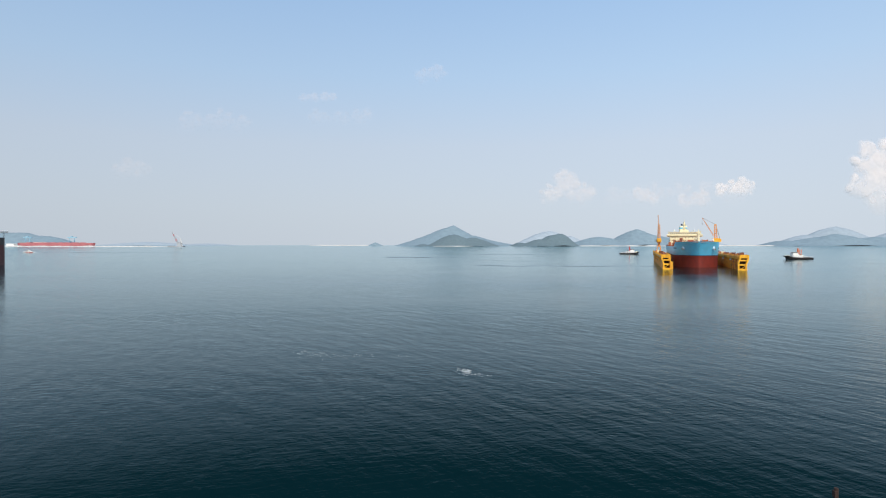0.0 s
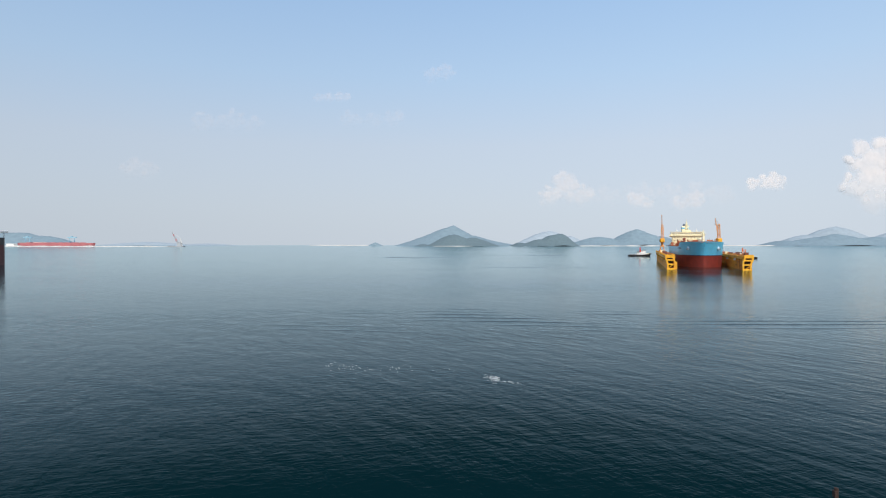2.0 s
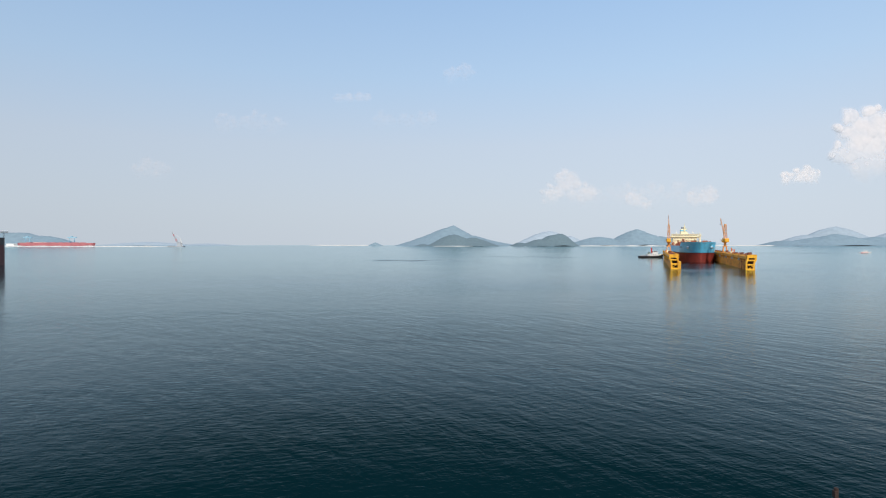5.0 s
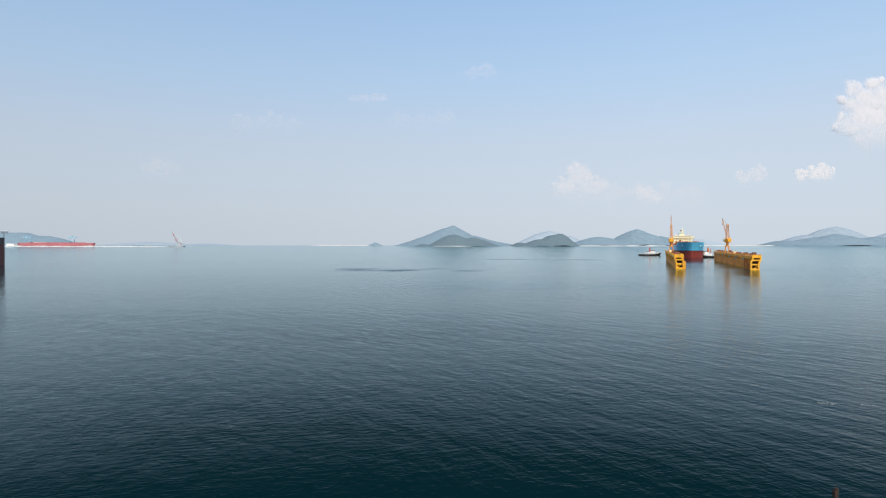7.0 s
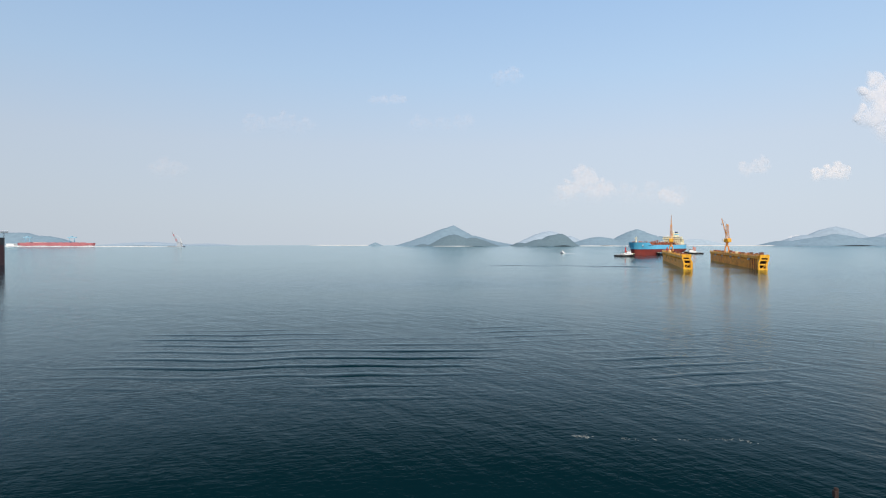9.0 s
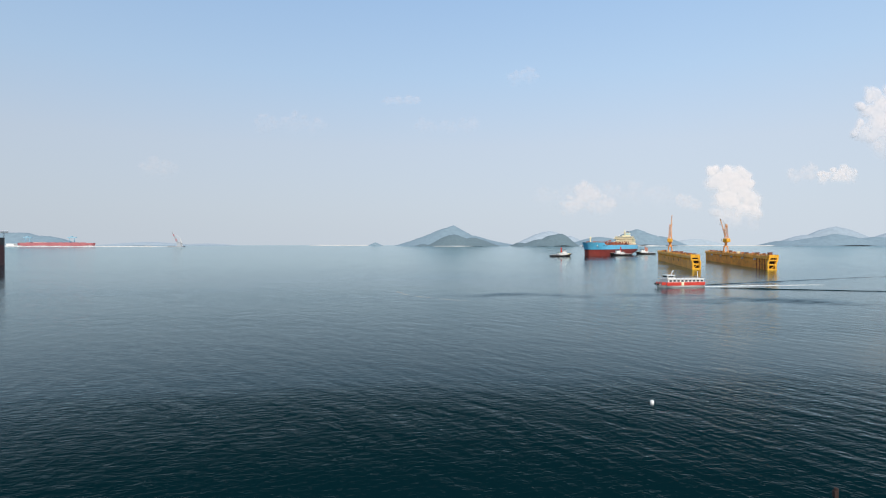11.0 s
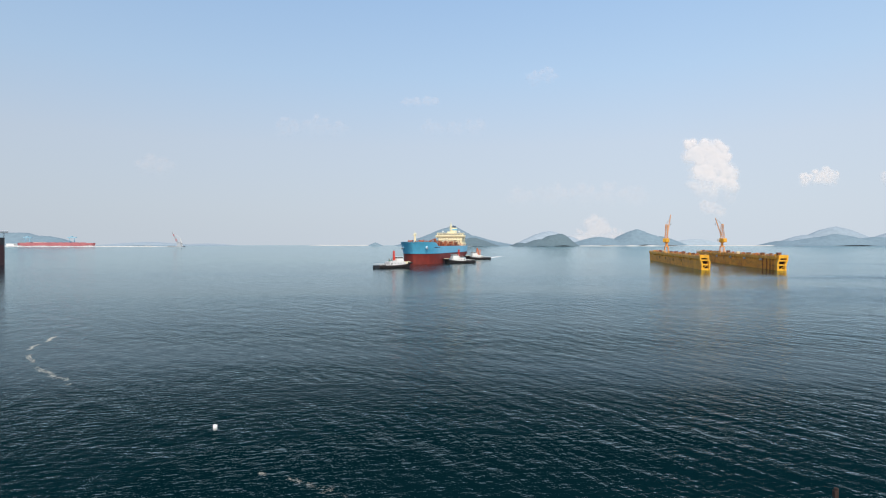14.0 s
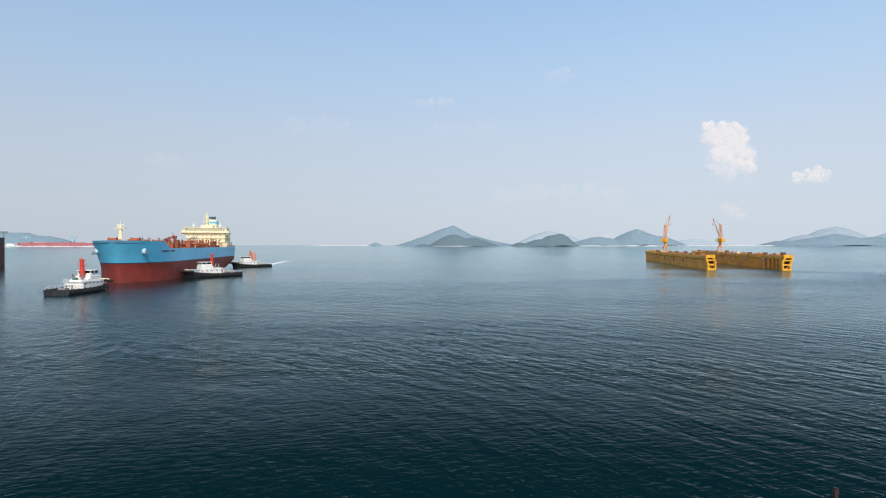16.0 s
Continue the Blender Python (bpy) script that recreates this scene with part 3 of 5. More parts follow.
    rod(bm, (-66, -3, 34.8), (-66, 3, 34.8), 0.12)
    rod(bm, (-66, 0, 38.4), (-66, 0, 41.0), 0.2)
    part("radar_mast", bm, M_CREAM, ship, "cream radar mast with scanners")
    for y in (-9, 9):
        bm = bmesh.new()
        rod(bm, (-66, y, 28.4), (-66, y, 33), 0.12)
        ball(bm, (-66, y, 30.2), 0.9, sub=2)
        part("aerial_dome", bm, M_WHITE, ship, "white aerial dome")
    # funnel with its casing
    bm = bmesh.new()
    box(bm, -84, -76.5, -6, 6, 15.2, 25.0, 0.3)
    box(bm, -83, -77.5, -3.6, 3.6, 25.0, 35.0, 0.8)
    fun = part("funnel", bm, M_CREAM, ship, "cream funnel casing")
    bm = bmesh.new()
    box(bm, -83.05, -77.45, -3.65, 3.65, 31.4, 34.2, 0.8)
    part("funnel_band", bm, M_BLUE, fun, "blue funnel band")
    for y in (-1.6, 0, 1.6):
        bm = bmesh.new()
        rod(bm, (-80.2, y, 34.8), (-80.6, y, 37.0), 0.7, n=10)
        part("exhaust_pipe", bm, M_NAVY, fun, "dark exhaust pipe")
    # free-fall boat and provision cranes
    bm = bmesh.new()
    ball(bm, (-83.5, 9.5, 20.6), 1.5, (2.6, 1, 1))
    box(bm, -86, -84, 8.8, 10.2, 21.0, 22.4, 0.4)
    part("lifeboat", bm, M_ORANGE, ship, "orange enclosed lifeboat")
    for s in (1, -1):
        bm = bmesh.new()
        rod(bm, (-82, s * 11.5, 15.2), (-82, s * 11.5, 23.5), 0.5, 0.45, 10)
        rod(bm, (-82, s * 11.5, 23.2), (-74.5, s * 12.5, 25.2), 0.3, 0.2)
        part("provision_crane", bm, M_CREAM, ship)
    for k in range(7):
        bm = bmesh.new()
        y = -9 + k * 3
        rod(bm, (-89, y, 15.2), (-89, y, 16.6), 0.4, n=8)
        part("mooring_post", bm, M_PIPE, ship)
    for y in (-4, 4):
        bm = bmesh.new()
        box(bm, -88, -86, y - 2, y + 2, 15.2, 17, 0.2)
        rod(bm, (-87, y - 2.4, 16.6), (-87, y + 2.4, 16.6), 0.7, n=10)
        part("mooring_winch", bm, M_PIPE, ship)
    return ship


def house_mesh():
    bm = bmesh.new()
    box(bm, -77, -62, -14.5, 14.5, 15.1, 18.6, 0.15)
    box(bm, -76.5, -61.9, -13, 13, 18.6, 21.4, 0.12)
    box(bm, -76, -61.9, -13, 13, 21.4, 24.2, 0.12)
    box(bm, -74, -61.9, -13, 13, 24.2, 25.2, 0.1)
    for z in (18.6, 21.4, 24.2):
        box(bm, -78, -61.3, -14.2, 14.2, z - 0.12, z + 0.08)
    # bridge with wings and their brackets
    box(bm, -67.5, -60.4, -16.1, 16.1, 25.1, 25.4, 0.05)
    box(bm, -67.2, -60.9, -14.5, 14.5, 25.4, 28.4, 0.15)
    box(bm, -67.8, -60.5, -14.9, 14.9, 28.3, 28.55, 0.05)
    for s in (1, -1):
        box(bm, -64.2, -61.4, s * 13 - 0.12, s * 15.9 + 0.12, 24.0, 25.1, 0.05)
        box(bm, -61.2, -60.5, s * 14.4, s * 16.05, 25.4, 26.5, 0.05) if s > 0 else box(bm, -61.2, -60.5, -16.05, -14.4, 25.4, 26.5, 0.05)
    box(bm, -71, -65, -4, 4, 28.5, 30.6, 0.15)
    return bm


# ---- the floating dock ----
DOCK_L, DOCK_W, WALL_T, WALL_H = 240.0, 52.0, 4.6, 9.3


def build_dock():
    dock = thing("floating_dock", "yellow rust-streaked floating dock with two wing walls", "floating dock")
    bm = bmesh.new()
    box(bm, -DOCK_L, -1, -DOCK_W / 2, DOCK_W / 2, -15, -10, 0.5)
    part("pontoon", bm, M_RUSTY, dock, "submerged pontoon deck")
    for s in (-1, 1):
        y0, y1 = sorted((s * DOCK_W / 2, s * (DOCK_W / 2 - WALL_T)))
        bm = bmesh.new()
        box(bm, -DOCK_L, -2.2, y0, y1, -10, WALL_H - 0.3, 0.12)
        # rubbing strakes, stiffeners and overhanging walkway
        for z in (1.6, 7.9):
            for yy in (y0, y1):
                box(bm, -DOCK_L + 1, -2.4, yy - 0.14, yy + 0.14, z, z + 0.22)
        for k in range(20):
            x = -DOCK_L + 3 + k * 11.9
            for yy in (y0, y1):
                box(bm, x - 0.1, x + 0.1, yy - 0.06, yy + 0.06, 0.2, WALL_H - 0.8)
        wall = part("wing_wall", bm, M_RUSTY, dock, "worn yellow wing wall streaked with rust")
        bm = bmesh.new()
        box(bm, -DOCK_L - 0.6, -1.2, y0 - 0.9, y1 + 0.9, WALL_H - 0.3, WALL_H, 0.06)
        part("top_deck", bm, M_YELLOW, wall, "yellow top deck")
        # the overhanging upper band, with its brackets
        for yy, d in ((y0, -1), (y1, 1)):
            bm = bmesh.new()
            a, b = sorted((yy - d * 0.1, yy + d * 0.75))
            box(bm, -DOCK_L - 0.3, -1.8, a, b, WALL_H - 1.9, WALL_H - 0.32, 0.08)
            for k in range(40):
                x = -6 - k * 5.9
                box(bm, x - 0.12, x + 0.12, min(yy, yy + d * 0.62), max(yy, yy + d * 0.62), WALL_H - 2.9, WALL_H - 1.85)
            part("upper_band", bm, M_YELLOW, wall, "yellow overhanging gallery")
        # bright end frame, leaning inwards below the gallery, with its open bays
        out, inn = s * DOCK_W / 2, s * (DOCK_W / 2 - WALL_T)
        bm = bmesh.new()
        for path in (((out + s * 0.6, WALL_H + 0.9), (out + s * 0.5, 7.0), (out - s * 0.6, 4.2), (out - s * 0.7, -6.0)),
                     ((inn + s * 0.5, WALL_H + 0.9), (inn + s * 0.4, 7.6), (inn - s * 0.6, 5.0), (inn - s * 0.2, -6.0))):
            for (ya, za), (yb, zb) in zip(path, path[1:]):
                rings = [[(x, yy + e * 0.5, zz) for x, e in ((-2.3, -1), (0.6, -1), (0.6, 1), (-2.3, 1))] for yy, zz in ((ya, za), (yb, zb))]
                grid_faces(bm, rings, True)
                for ring in rings:
                    bm.faces.new([bm.verts.new(p) for p in ring])
        c0, c1 = sorted((out + s * 0.2, inn))
        for z0, z1 in ((-1, 1.1), (3.1, 4.1), (6.0, 7.0), (8.0, WALL_H + 0.9)):
            box(bm, -2.1, 0.5, c0 + 0.1, c1 - 0.1, z0, z1, 0.1)
        rod(bm, (0.2, c0 + 1.0, 1), (0.2, c1 - 1.0, 3.2), 0.2)
        bmesh.ops.recalc_face_normals(bm, faces=bm.faces)
        part("end_frame", bm, M_BRIGHT, wall, "bright yellow end frame")
        # dark backing panel: the shade inside the bays is its colour
        bm = bmesh.new()
        box(bm, -2.4, -1.9, c0 + 0.5, c1 - 0.5, 1.0, 8.2)
        part("bay_shade", bm, M_SHADE, wall, "near-black panel behind the open bays, painted as their shade")
        # round side ports with pale rims; a dark disc paints the shade inside
        if s < 0:
            for x in (-174, -141, -103, -68):
                bm = bmesh.new()
                rod(bm, (x, y0 - 0.22, 4.6), (x, y0 + 0.1, 4.6), 1.75, n=20)
                rim = part("port_rim", bm, M_BRIGHT, wall, "pale rim of a round side port")
                bm = bmesh.new()
                rod(bm, (x, y0 - 0.26, 4.6), (x, y0 + 0.1, 4.6), 1.4, n=20)
                part("port_shade", bm, M_SHADE, rim, "near-black disc painted as the shade in a round port")
        # pale mooring brackets under the gallery and ladders down the side
        yy = y0
        for x in (-200, -156, -112, -72, -34):
            bm = bmesh.new()
            box(bm, x - 1.3, x + 1.3, yy - 1.5, yy, 5.9, 6.9, 0.2)
            box(bm, x - 0.5, x + 0.5, yy - 1.1, yy, 6.9, 7.5, 0.1)
            part("mooring_bracket", bm, M_STONE if s > 0 else M_YELLOW, wall, "pale mooring bracket" if s > 0 else "")
        for x in (-9, -15, -22, -30) if s > 0 else ():
            bm = bmesh.new()
            for e in (-0.5, 0.5):
                rod(bm, (x + e, yy - 0.5, -1), (x + e, yy - 0.5, 7.4), 0.12, n=5)
            for k in range(14):
                rod(bm, (x - 0.5, yy - 0.5, 0.2 + k * 0.5), (x + 0.5, yy - 0.5, 0.2 + k * 0.5), 0.07, n=4)
            box(bm, x - 1.6, x + 1.6, yy - 1.0, yy, 3.0 + (x % 3), 3.25 + (x % 3))
            part("ladder", bm, M_PIPE, wall, "rusty boarding ladder")
        # rails, crane track, bollards, lockers on the wall top
        bm = bmesh.new()
        for yy in (y0 - 0.6, y1 + 0.6):
            rail(bm, [(-DOCK_L, yy, WALL_H), (-1.5, yy, WALL_H)], 1.1, 0.06, 3)
        part("guard_rail", bm, M_YELLOW, wall)
        bm = bmesh.new()
        for yy in (y0 + 0.5, y1 - 0.5):
            box(bm, -DOCK_L + 2, -3, yy - 0.1, yy + 0.1, WALL_H, WALL_H + 0.18)
        part("crane_rail", bm, M_GREY, wall)
        rnd = random.Random(10 + s)
        for k in range(30):
            x = -7 - k * 7.7 + rnd.uniform(-2, 2)
            if abs(x + 150) < 9:
                continue
            bm = bmesh.new()
            c = (y0 + y1) / 2 + rnd.uniform(-0.8, 0.8)
            if k % 4 == 0:
                h = rnd.uniform(1.2, 2.4)
                box(bm, x - 1.8, x + 1.8, c - 1.1, c + 1.1, WALL_H, WALL_H + h, 0.1)
                box(bm, x - 2.0, x + 2.0, c - 1.3, c + 1.3, WALL_H + h, WALL_H + h + 0.15)
                part("deck_locker", bm, rnd.choice((M_RUSTDARK, M_GREY, M_YELLOW, M_RUSTDARK, M_CREAM)), wall)
            elif k % 4 == 1:
                for d in (-0.8, 0.8):
                    rod(bm, (x + d, c, WALL_H), (x + d, c, WALL_H + 1.2), 0.4, n=8)
                    rod(bm, (x + d, c, WALL_H + 1.1), (x + d, c, WALL_H + 1.3), 0.6, n=8)
                part("bollard", bm, M_YELLOW, wall)
            elif k % 4 == 2:
                rod(bm, (x, c - 0.9, WALL_H + 0.9), (x, c + 0.9, WALL_H + 0.9), 0.8, n=10)
                box(bm, x - 1.2, x + 1.2, c - 1.3, c + 1.3, WALL_H, WALL_H + 0.4)
                part("winch", bm, rnd.choice((M_PIPE, M_RUSTDARK)), wall)
            else:
                for j in range(4):
                    rod(bm, (x - 2.4 + 0.3 * j, c - 0.6 + 0.4 * j, WALL_H + 0.2), (x + 2.4, c - 0.6 + 0.4 * j, WALL_H + 0.2), 0.18, n=6)
                box(bm, x - 0.6, x + 0.6, c - 1.0, c + 1.0, WALL_H, WALL_H + 0.9, 0.08)
                part("pipe_stack", bm, rnd.choice((M_PIPE, M_RUSTDARK, M_GREY)), wall)
    # inner landing platform beside one wall
    bm = bmesh.new()
    box(bm, -15, -10, -20.9, -18.9, -10, 5.0, 0.15)
    for z in (1.5, 3.6):
        box(bm, -15.1, -9.9, -21.0, -18.8, z, z + 0.3)
    part("landing", bm, M_YELLOW, dock, "yellow landing tower on the dock's inner side")
    return dock


def build_crane(label, tip):
    crane = thing("dock_crane", label, "crane", "cranes on the dock")
    # portal on the wall top
    bm = bmesh.new()
    for x in (-3.4, 3.4):
        for y in (-1.9, 1.9):
            rod(bm, (x, y, 0.2), (x * 0.45, y * 0.6, 5.4), 0.34, 0.3, 8)
            box(bm, x - 0.9, x + 0.9, y - 0.35, y + 0.35, 0.0, 0.8, 0.08)
    box(bm, -2.2, 2.2, -1.7, 1.7, 5.2, 5.9, 0.1)
    rod(bm, (0, 0, 5.8), (0, 0, 9.2), 1.25, 1.0, 14)
    rod(bm, (0, 0, 8.9), (0, 0, 9.4), 1.7, 1.7, 16)
    part("portal", bm, M_CRANE, crane, "orange portal and pedestal")
    upper = new("slewing_house")
    upper.parent = crane
    upper.matrix_basis = pose(0, 0, 9.4)
    bm = bmesh.new()
    box(bm, -4.2, 2.0, -1.9, 1.9, 0.0, 3.4, 0.15)
    box(bm, -5.0, -3.4, -1.6, 1.6, 0.3, 2.8, 0.1)
    part("machinery_house", bm, M_BRIGHT, upper, "yellow machinery house")
    bm = bmesh.new()
    box(bm, 1.2, 3.0, 1.2, 2.7, 0.6, 2.9, 0.1)
    part("cab", bm, M_WHITE, upper, "operator's cab")
    bm = bmesh.new()
    box(bm, 2.6, 3.04, 1.35, 2.55, 1.5, 2.7, 0.05)
    part("cab_window", bm, M_DARK, upper)
    bm = bmesh.new()
    lattice(bm, (-0.6, 0, 3.2), (-0.2, 0, 15.6), 2.4, 0.17, 7, up=(0, 1, 0), w2=1.5)
    box(bm, -1.0, 0.6, -0.8, 0.8, 15.4, 16.2, 0.1)
    part("a_frame", bm, M_CRANE, upper, "orange lattice tower")
    bm = bmesh.new()
    lattice(bm, (1.4, 0, 6.0), (10.5, 0, tip), 0.9, 0.09, 12, up=(0, 1, 0), w2=0.4)
    part("jib", bm, M_CRANE, upper, "orange lattice jib")
    bm = bmesh.new()
    for y in (-0.5, 0.5):
        rod(bm, (-0.2, y, 15.9), (10.5, y * 0.5, tip), 0.06, n=4)
        rod(bm, (-4.0, y, 3.2), (-0.6, y, 15.9), 0.09, n=4)
    rod(bm, (10.6, 0, tip - 0.2), (10.6, 0, 17.0), 0.05, n=4)
    box(bm, 10.3, 10.9, -0.3, 0.3, 16.0, 17.0, 0.1)
    part("rigging", bm, M_GREY, upper)
    return crane, upper


# ---- tugs and boats ----
def boat_hull(bm, L, B, z0, z_aft, z_bow, blunt=2.6, aft=0.86, n=28, levels=6):
    for side in (1, -1):
        rings = []
        for k in range(levels + 1):
            f = k / levels
            row = []
            for i in range(n + 1):
                u = i / n
                sheer = z_aft + (z_bow - z_aft) * max(0, (u - 0.35) / 0.65) ** 2
                z = z0 + (sheer - z0) * f
                x = -L / 2 + L * u * (0.93 + 0.07 * f)
                w = B / 2 * max(0.0, 1 - max(0, (u - 0.45) / 0.55) ** blunt) ** 0.6
                w *= aft + (1 - aft) * min(1, u / 0.25)
                w *= 0.72 + 0.28 * min(1.0, f * 1.6)
                row.append((x, side * max(0.02, w), z))
            rings.append(row)
        grid_faces(bm, rings)
    a = [v.co.copy() for v in bm.verts if abs(v.co.x + L / 2) < 1e-3]
    ys = sorted({(round(c.z, 3), round(abs(c.y), 3)) for c in a})
    for (za, wa), (zb, wb) in zip(ys, ys[1:]):
        bm.faces.new([bm.verts.new(p) for p in ((-L / 2, -wa, za), (-L / 2, wa, za), (-L / 2, wb, zb), (-L / 2, -wb, zb))])


def boat_deck(L, B, z_aft, z_bow, drop, blunt=2.6, aft=0.86, n=28):
    bm = bmesh.new()
    rings = []
    for i in range(n + 1):
        u = i / n
        sheer = z_aft + (z_bow - z_aft) * max(0, (u - 0.35) / 0.65) ** 2 - drop
        w = B / 2 * max(0.0, 1 - max(0, (u - 0.45) / 0.55) ** blunt) ** 0.6
        w *= aft + (1 - aft) * min(1, u / 0.25)
        x = -L / 2 + L * u * 0.995
        rings.append([(x, -max(0.01, w - 0.1), sheer), (x, max(0.01, w - 0.1), sheer)])
    grid_faces(bm, rings)
    return bm


def build_tug(label, mast_mat, funnel_mat, deck_mat, winch_mat, tall=7.0):
    tug = thing("tugboat", label, "tugboat", "harbour tugs")
    L, B = 31.0, 10.0
    bm = bmesh.new()
    boat_hull(bm, L, B, -1.5, 1.9, 3.7)
    bmesh.ops.recalc_face_normals(bm, faces=bm.faces)
    part("hull", bm, M_BLACK, tug, "black steel hull", True)
    part("deck", boat_deck(L, B, 1.9, 3.7, 0.6), deck_mat, tug)
    bm = bmesh.new()
    rail(bm, [(-14.5, -4.1, 2.2), (-8, -4.8, 2.2), (-3, -4.8, 2.2)], 1.0, 0.06, 1.6)
    rail(bm, [(-14.5, 4.1, 2.2), (-8, 4.8, 2.2), (-3, 4.8, 2.2)], 1.0, 0.06, 1.6)
    part("rail", bm, M_WHITE, tug)
    # rubber fendering: bow roll, tyres along the side
    bm = bmesh.new()
    for k in range(9):
        a = radians(-80 + k * 20)
        b = radians(-80 + (k + 1) * 20) if k < 8 else a
        p, q = Vector((11.4 + 4.0 * math.cos(a), 4.2 * math.sin(a), 3.4)), Vector((11.4 + 4.0 * math.cos(b), 4.2 * math.sin(b), 3.4))
        if k < 8:
            rod(bm, p, q, 0.75, n=10)
        ball(bm, p, 0.75, sub=1)
    part("bow_fender", bm, M_RUBBER, tug, "thick black rubber bow fender", True)
    for s in (1, -1):
        for k in range(8):
            bm = bmesh.new()
            x = -13 + k * 3.0
            w = 4.95 if x > -9 else 4.5
            for j in range(10):
                a, b = radians(36 * j), radians(36 * j + 36)
                rod(bm, (x + 0.62 * math.cos(a), s * w, 1.2 + 0.62 * math.sin(a)), (x + 0.62 * math.cos(b), s * w, 1.2 + 0.62 * math.sin(b)), 0.26, n=6)
            part("tyre", bm, M_RUBBER, tug, "black tyre fender")
    # deckhouse in two tiers and the wheelhouse
    bm = bmesh.new()
    box(bm, -5.4, 8.4, -3.4, 3.4, 1.2, 4.2, 0.35)
    box(bm, -5.8, 8.7, -3.6, 3.6, 4.1, 4.25, 0.05)
    box(bm, 0.4, 7.2, -2.8, 2.8, 4.2, 6.6, 0.3)
    box(bm, -4.4, 0.6, -2.2, 2.2, 4.2, 5.0, 0.25)
    house = part("deckhouse", bm, M_WHITE, tug, "white painted deckhouse")
    for s in (1, -1):
        for x in (-3.6, -1.2, 1.6, 4.2, 6.8):
            bm = bmesh.new()
            rod(bm, (x, s * 3.36, 3.4), (x, s * 3.46, 3.4), 0.32, n=12)
            part("porthole", bm, M_DARK, house)
        bm = bmesh.new()
        box(bm, -4.6, -3.8, s * 3.4 - 0.05, s * 3.4 + 0.05, 1.8, 3.8, 0.03)
        part("door", bm, M_GREY, house)
    bm = bmesh.new()
    box(bm, 1.2, 6.8, -2.4, 2.4, 6.6, 7.5, 0.15)
    box(bm, 0.9, 7.2, -2.7, 2.7, 8.6, 8.85, 0.08)
    for x, y in ((6.6, 2.2), (6.6, -2.2), (1.4, 2.2), (1.4, -2.2), (6.7, 0), (4.0, 2.3), (4.0, -2.3)):
        rod(bm, (x, y, 7.4), (x, y, 8.7), 0.13, n=6)
    wh = part("wheelhouse", bm, M_WHITE, tug, "white wheelhouse")
    bm = bmesh.new()
    box(bm, 1.5, 6.62, -2.25, 2.25, 7.45, 8.62, 0.05)
    part("wheelhouse_windows", bm, M_DARK, wh, "dark wheelhouse windows all round")
    # mast and exhausts
    bm = bmesh.new()
    rod(bm, (0.2, 0, 6.0), (-0.1, 0, 13.4), 1.0, 0.65, 10)
    box(bm, -0.9, 1.0, -1.4, 1.4, 11.0, 11.3, 0.08)
    rod(bm, (-0.1, 0, 13.0), (-0.1, 0, 14.6), 0.16, n=6)
    rod(bm, (0, -1.3, 12.4), (0, 1.3, 12.4), 0.12, n=6)
    box(bm, -0.6, 0.6, -0.7, 0.7, 12.9, 13.6, 0.1)
    part("mast", bm, mast_mat, tug, "red signal mast")
    for s in (1, -1):
        bm = bmesh.new()
        rod(bm, (-2.6, s * 1.7, 4.6), (-2.9, s * 1.7, tall), 0.42 if tall > 9 else 0.38, n=10)
        rod(bm, (-2.9, s * 1.7, tall), (-3.2, s * 1.7, tall + 0.6), 0.3, n=8)
        part("funnel", bm, funnel_mat, tug)
    # winch, towing bitts, deck gear
    bm = bmesh.new()
    rod(bm, (10.8, -1.3, 3.4), (10.8, 1.3, 3.4), 0.9, n=14)
    for y in (-1.5, 1.5):
        box(bm, 9.9, 11.7, y - 0.15, y + 0.15, 2.2, 4.2, 0.05)
    part("winch", bm, winch_mat, tug, "painted towing winch")
    # pale inside of the bow bulwark and a liferaft canister on each side of the boat deck
    bm = bmesh.new()
    for k in range(8):
        a, b = radians(-72 + k * 18), radians(-72 + (k + 1) * 18)
        rod(bm, (10.6 + 3.6 * math.cos(a), 3.7 * math.sin(a), 4.3), (10.6 + 3.6 * math.cos(b), 3.7 * math.sin(b), 4.3), 0.28, n=6)
    part("bow_bulwark", bm, M_CREAM, tug, "cream bow bulwark cap")
    for s in (1, -1):
        bm = bmesh.new()
        rod(bm, (-2.0, s * 2.9, 4.9), (-0.6, s * 2.9, 4.9), 0.42, n=10)
        part("liferaft", bm, M_WHITE, tug, "white liferaft canister")
        bm = bmesh.new()
        rail(bm, [(-5.6, s * 3.5, 4.25), (0.2, s * 3.5, 4.25)], 1.0, 0.05, 1.2)
        part("boat_deck_rail", bm, M_WHITE, tug)
    bm = bmesh.new()
    for y in (-1, 1):
        rod(bm, (-8, y, 1.5), (-8, y, 3.2), 0.25, n=8)
    rod(bm, (-8, -1.4, 2.8), (-8, 1.4, 2.8), 0.2, n=8)
    box(bm, -12.6, -10.2, -1.3, 1.3, 1.5, 2.3, 0.1)
    part("towing_bitt", bm, M_GREY, tug)
    bm = bmesh.new()
    ball(bm, (-3.4, 0.4, 5.4), 0.8, (1.6, 0.9, 0.8))
    part("workboat_cover", bm, M_GREEN, tug)
    for ob in tug.children_recursive:
        for v in ob.data.vertices:
            if v.co.z > 2.4:
                v.co.z = 2.4 + (v.co.z - 2.4) * 0.86
    return tug


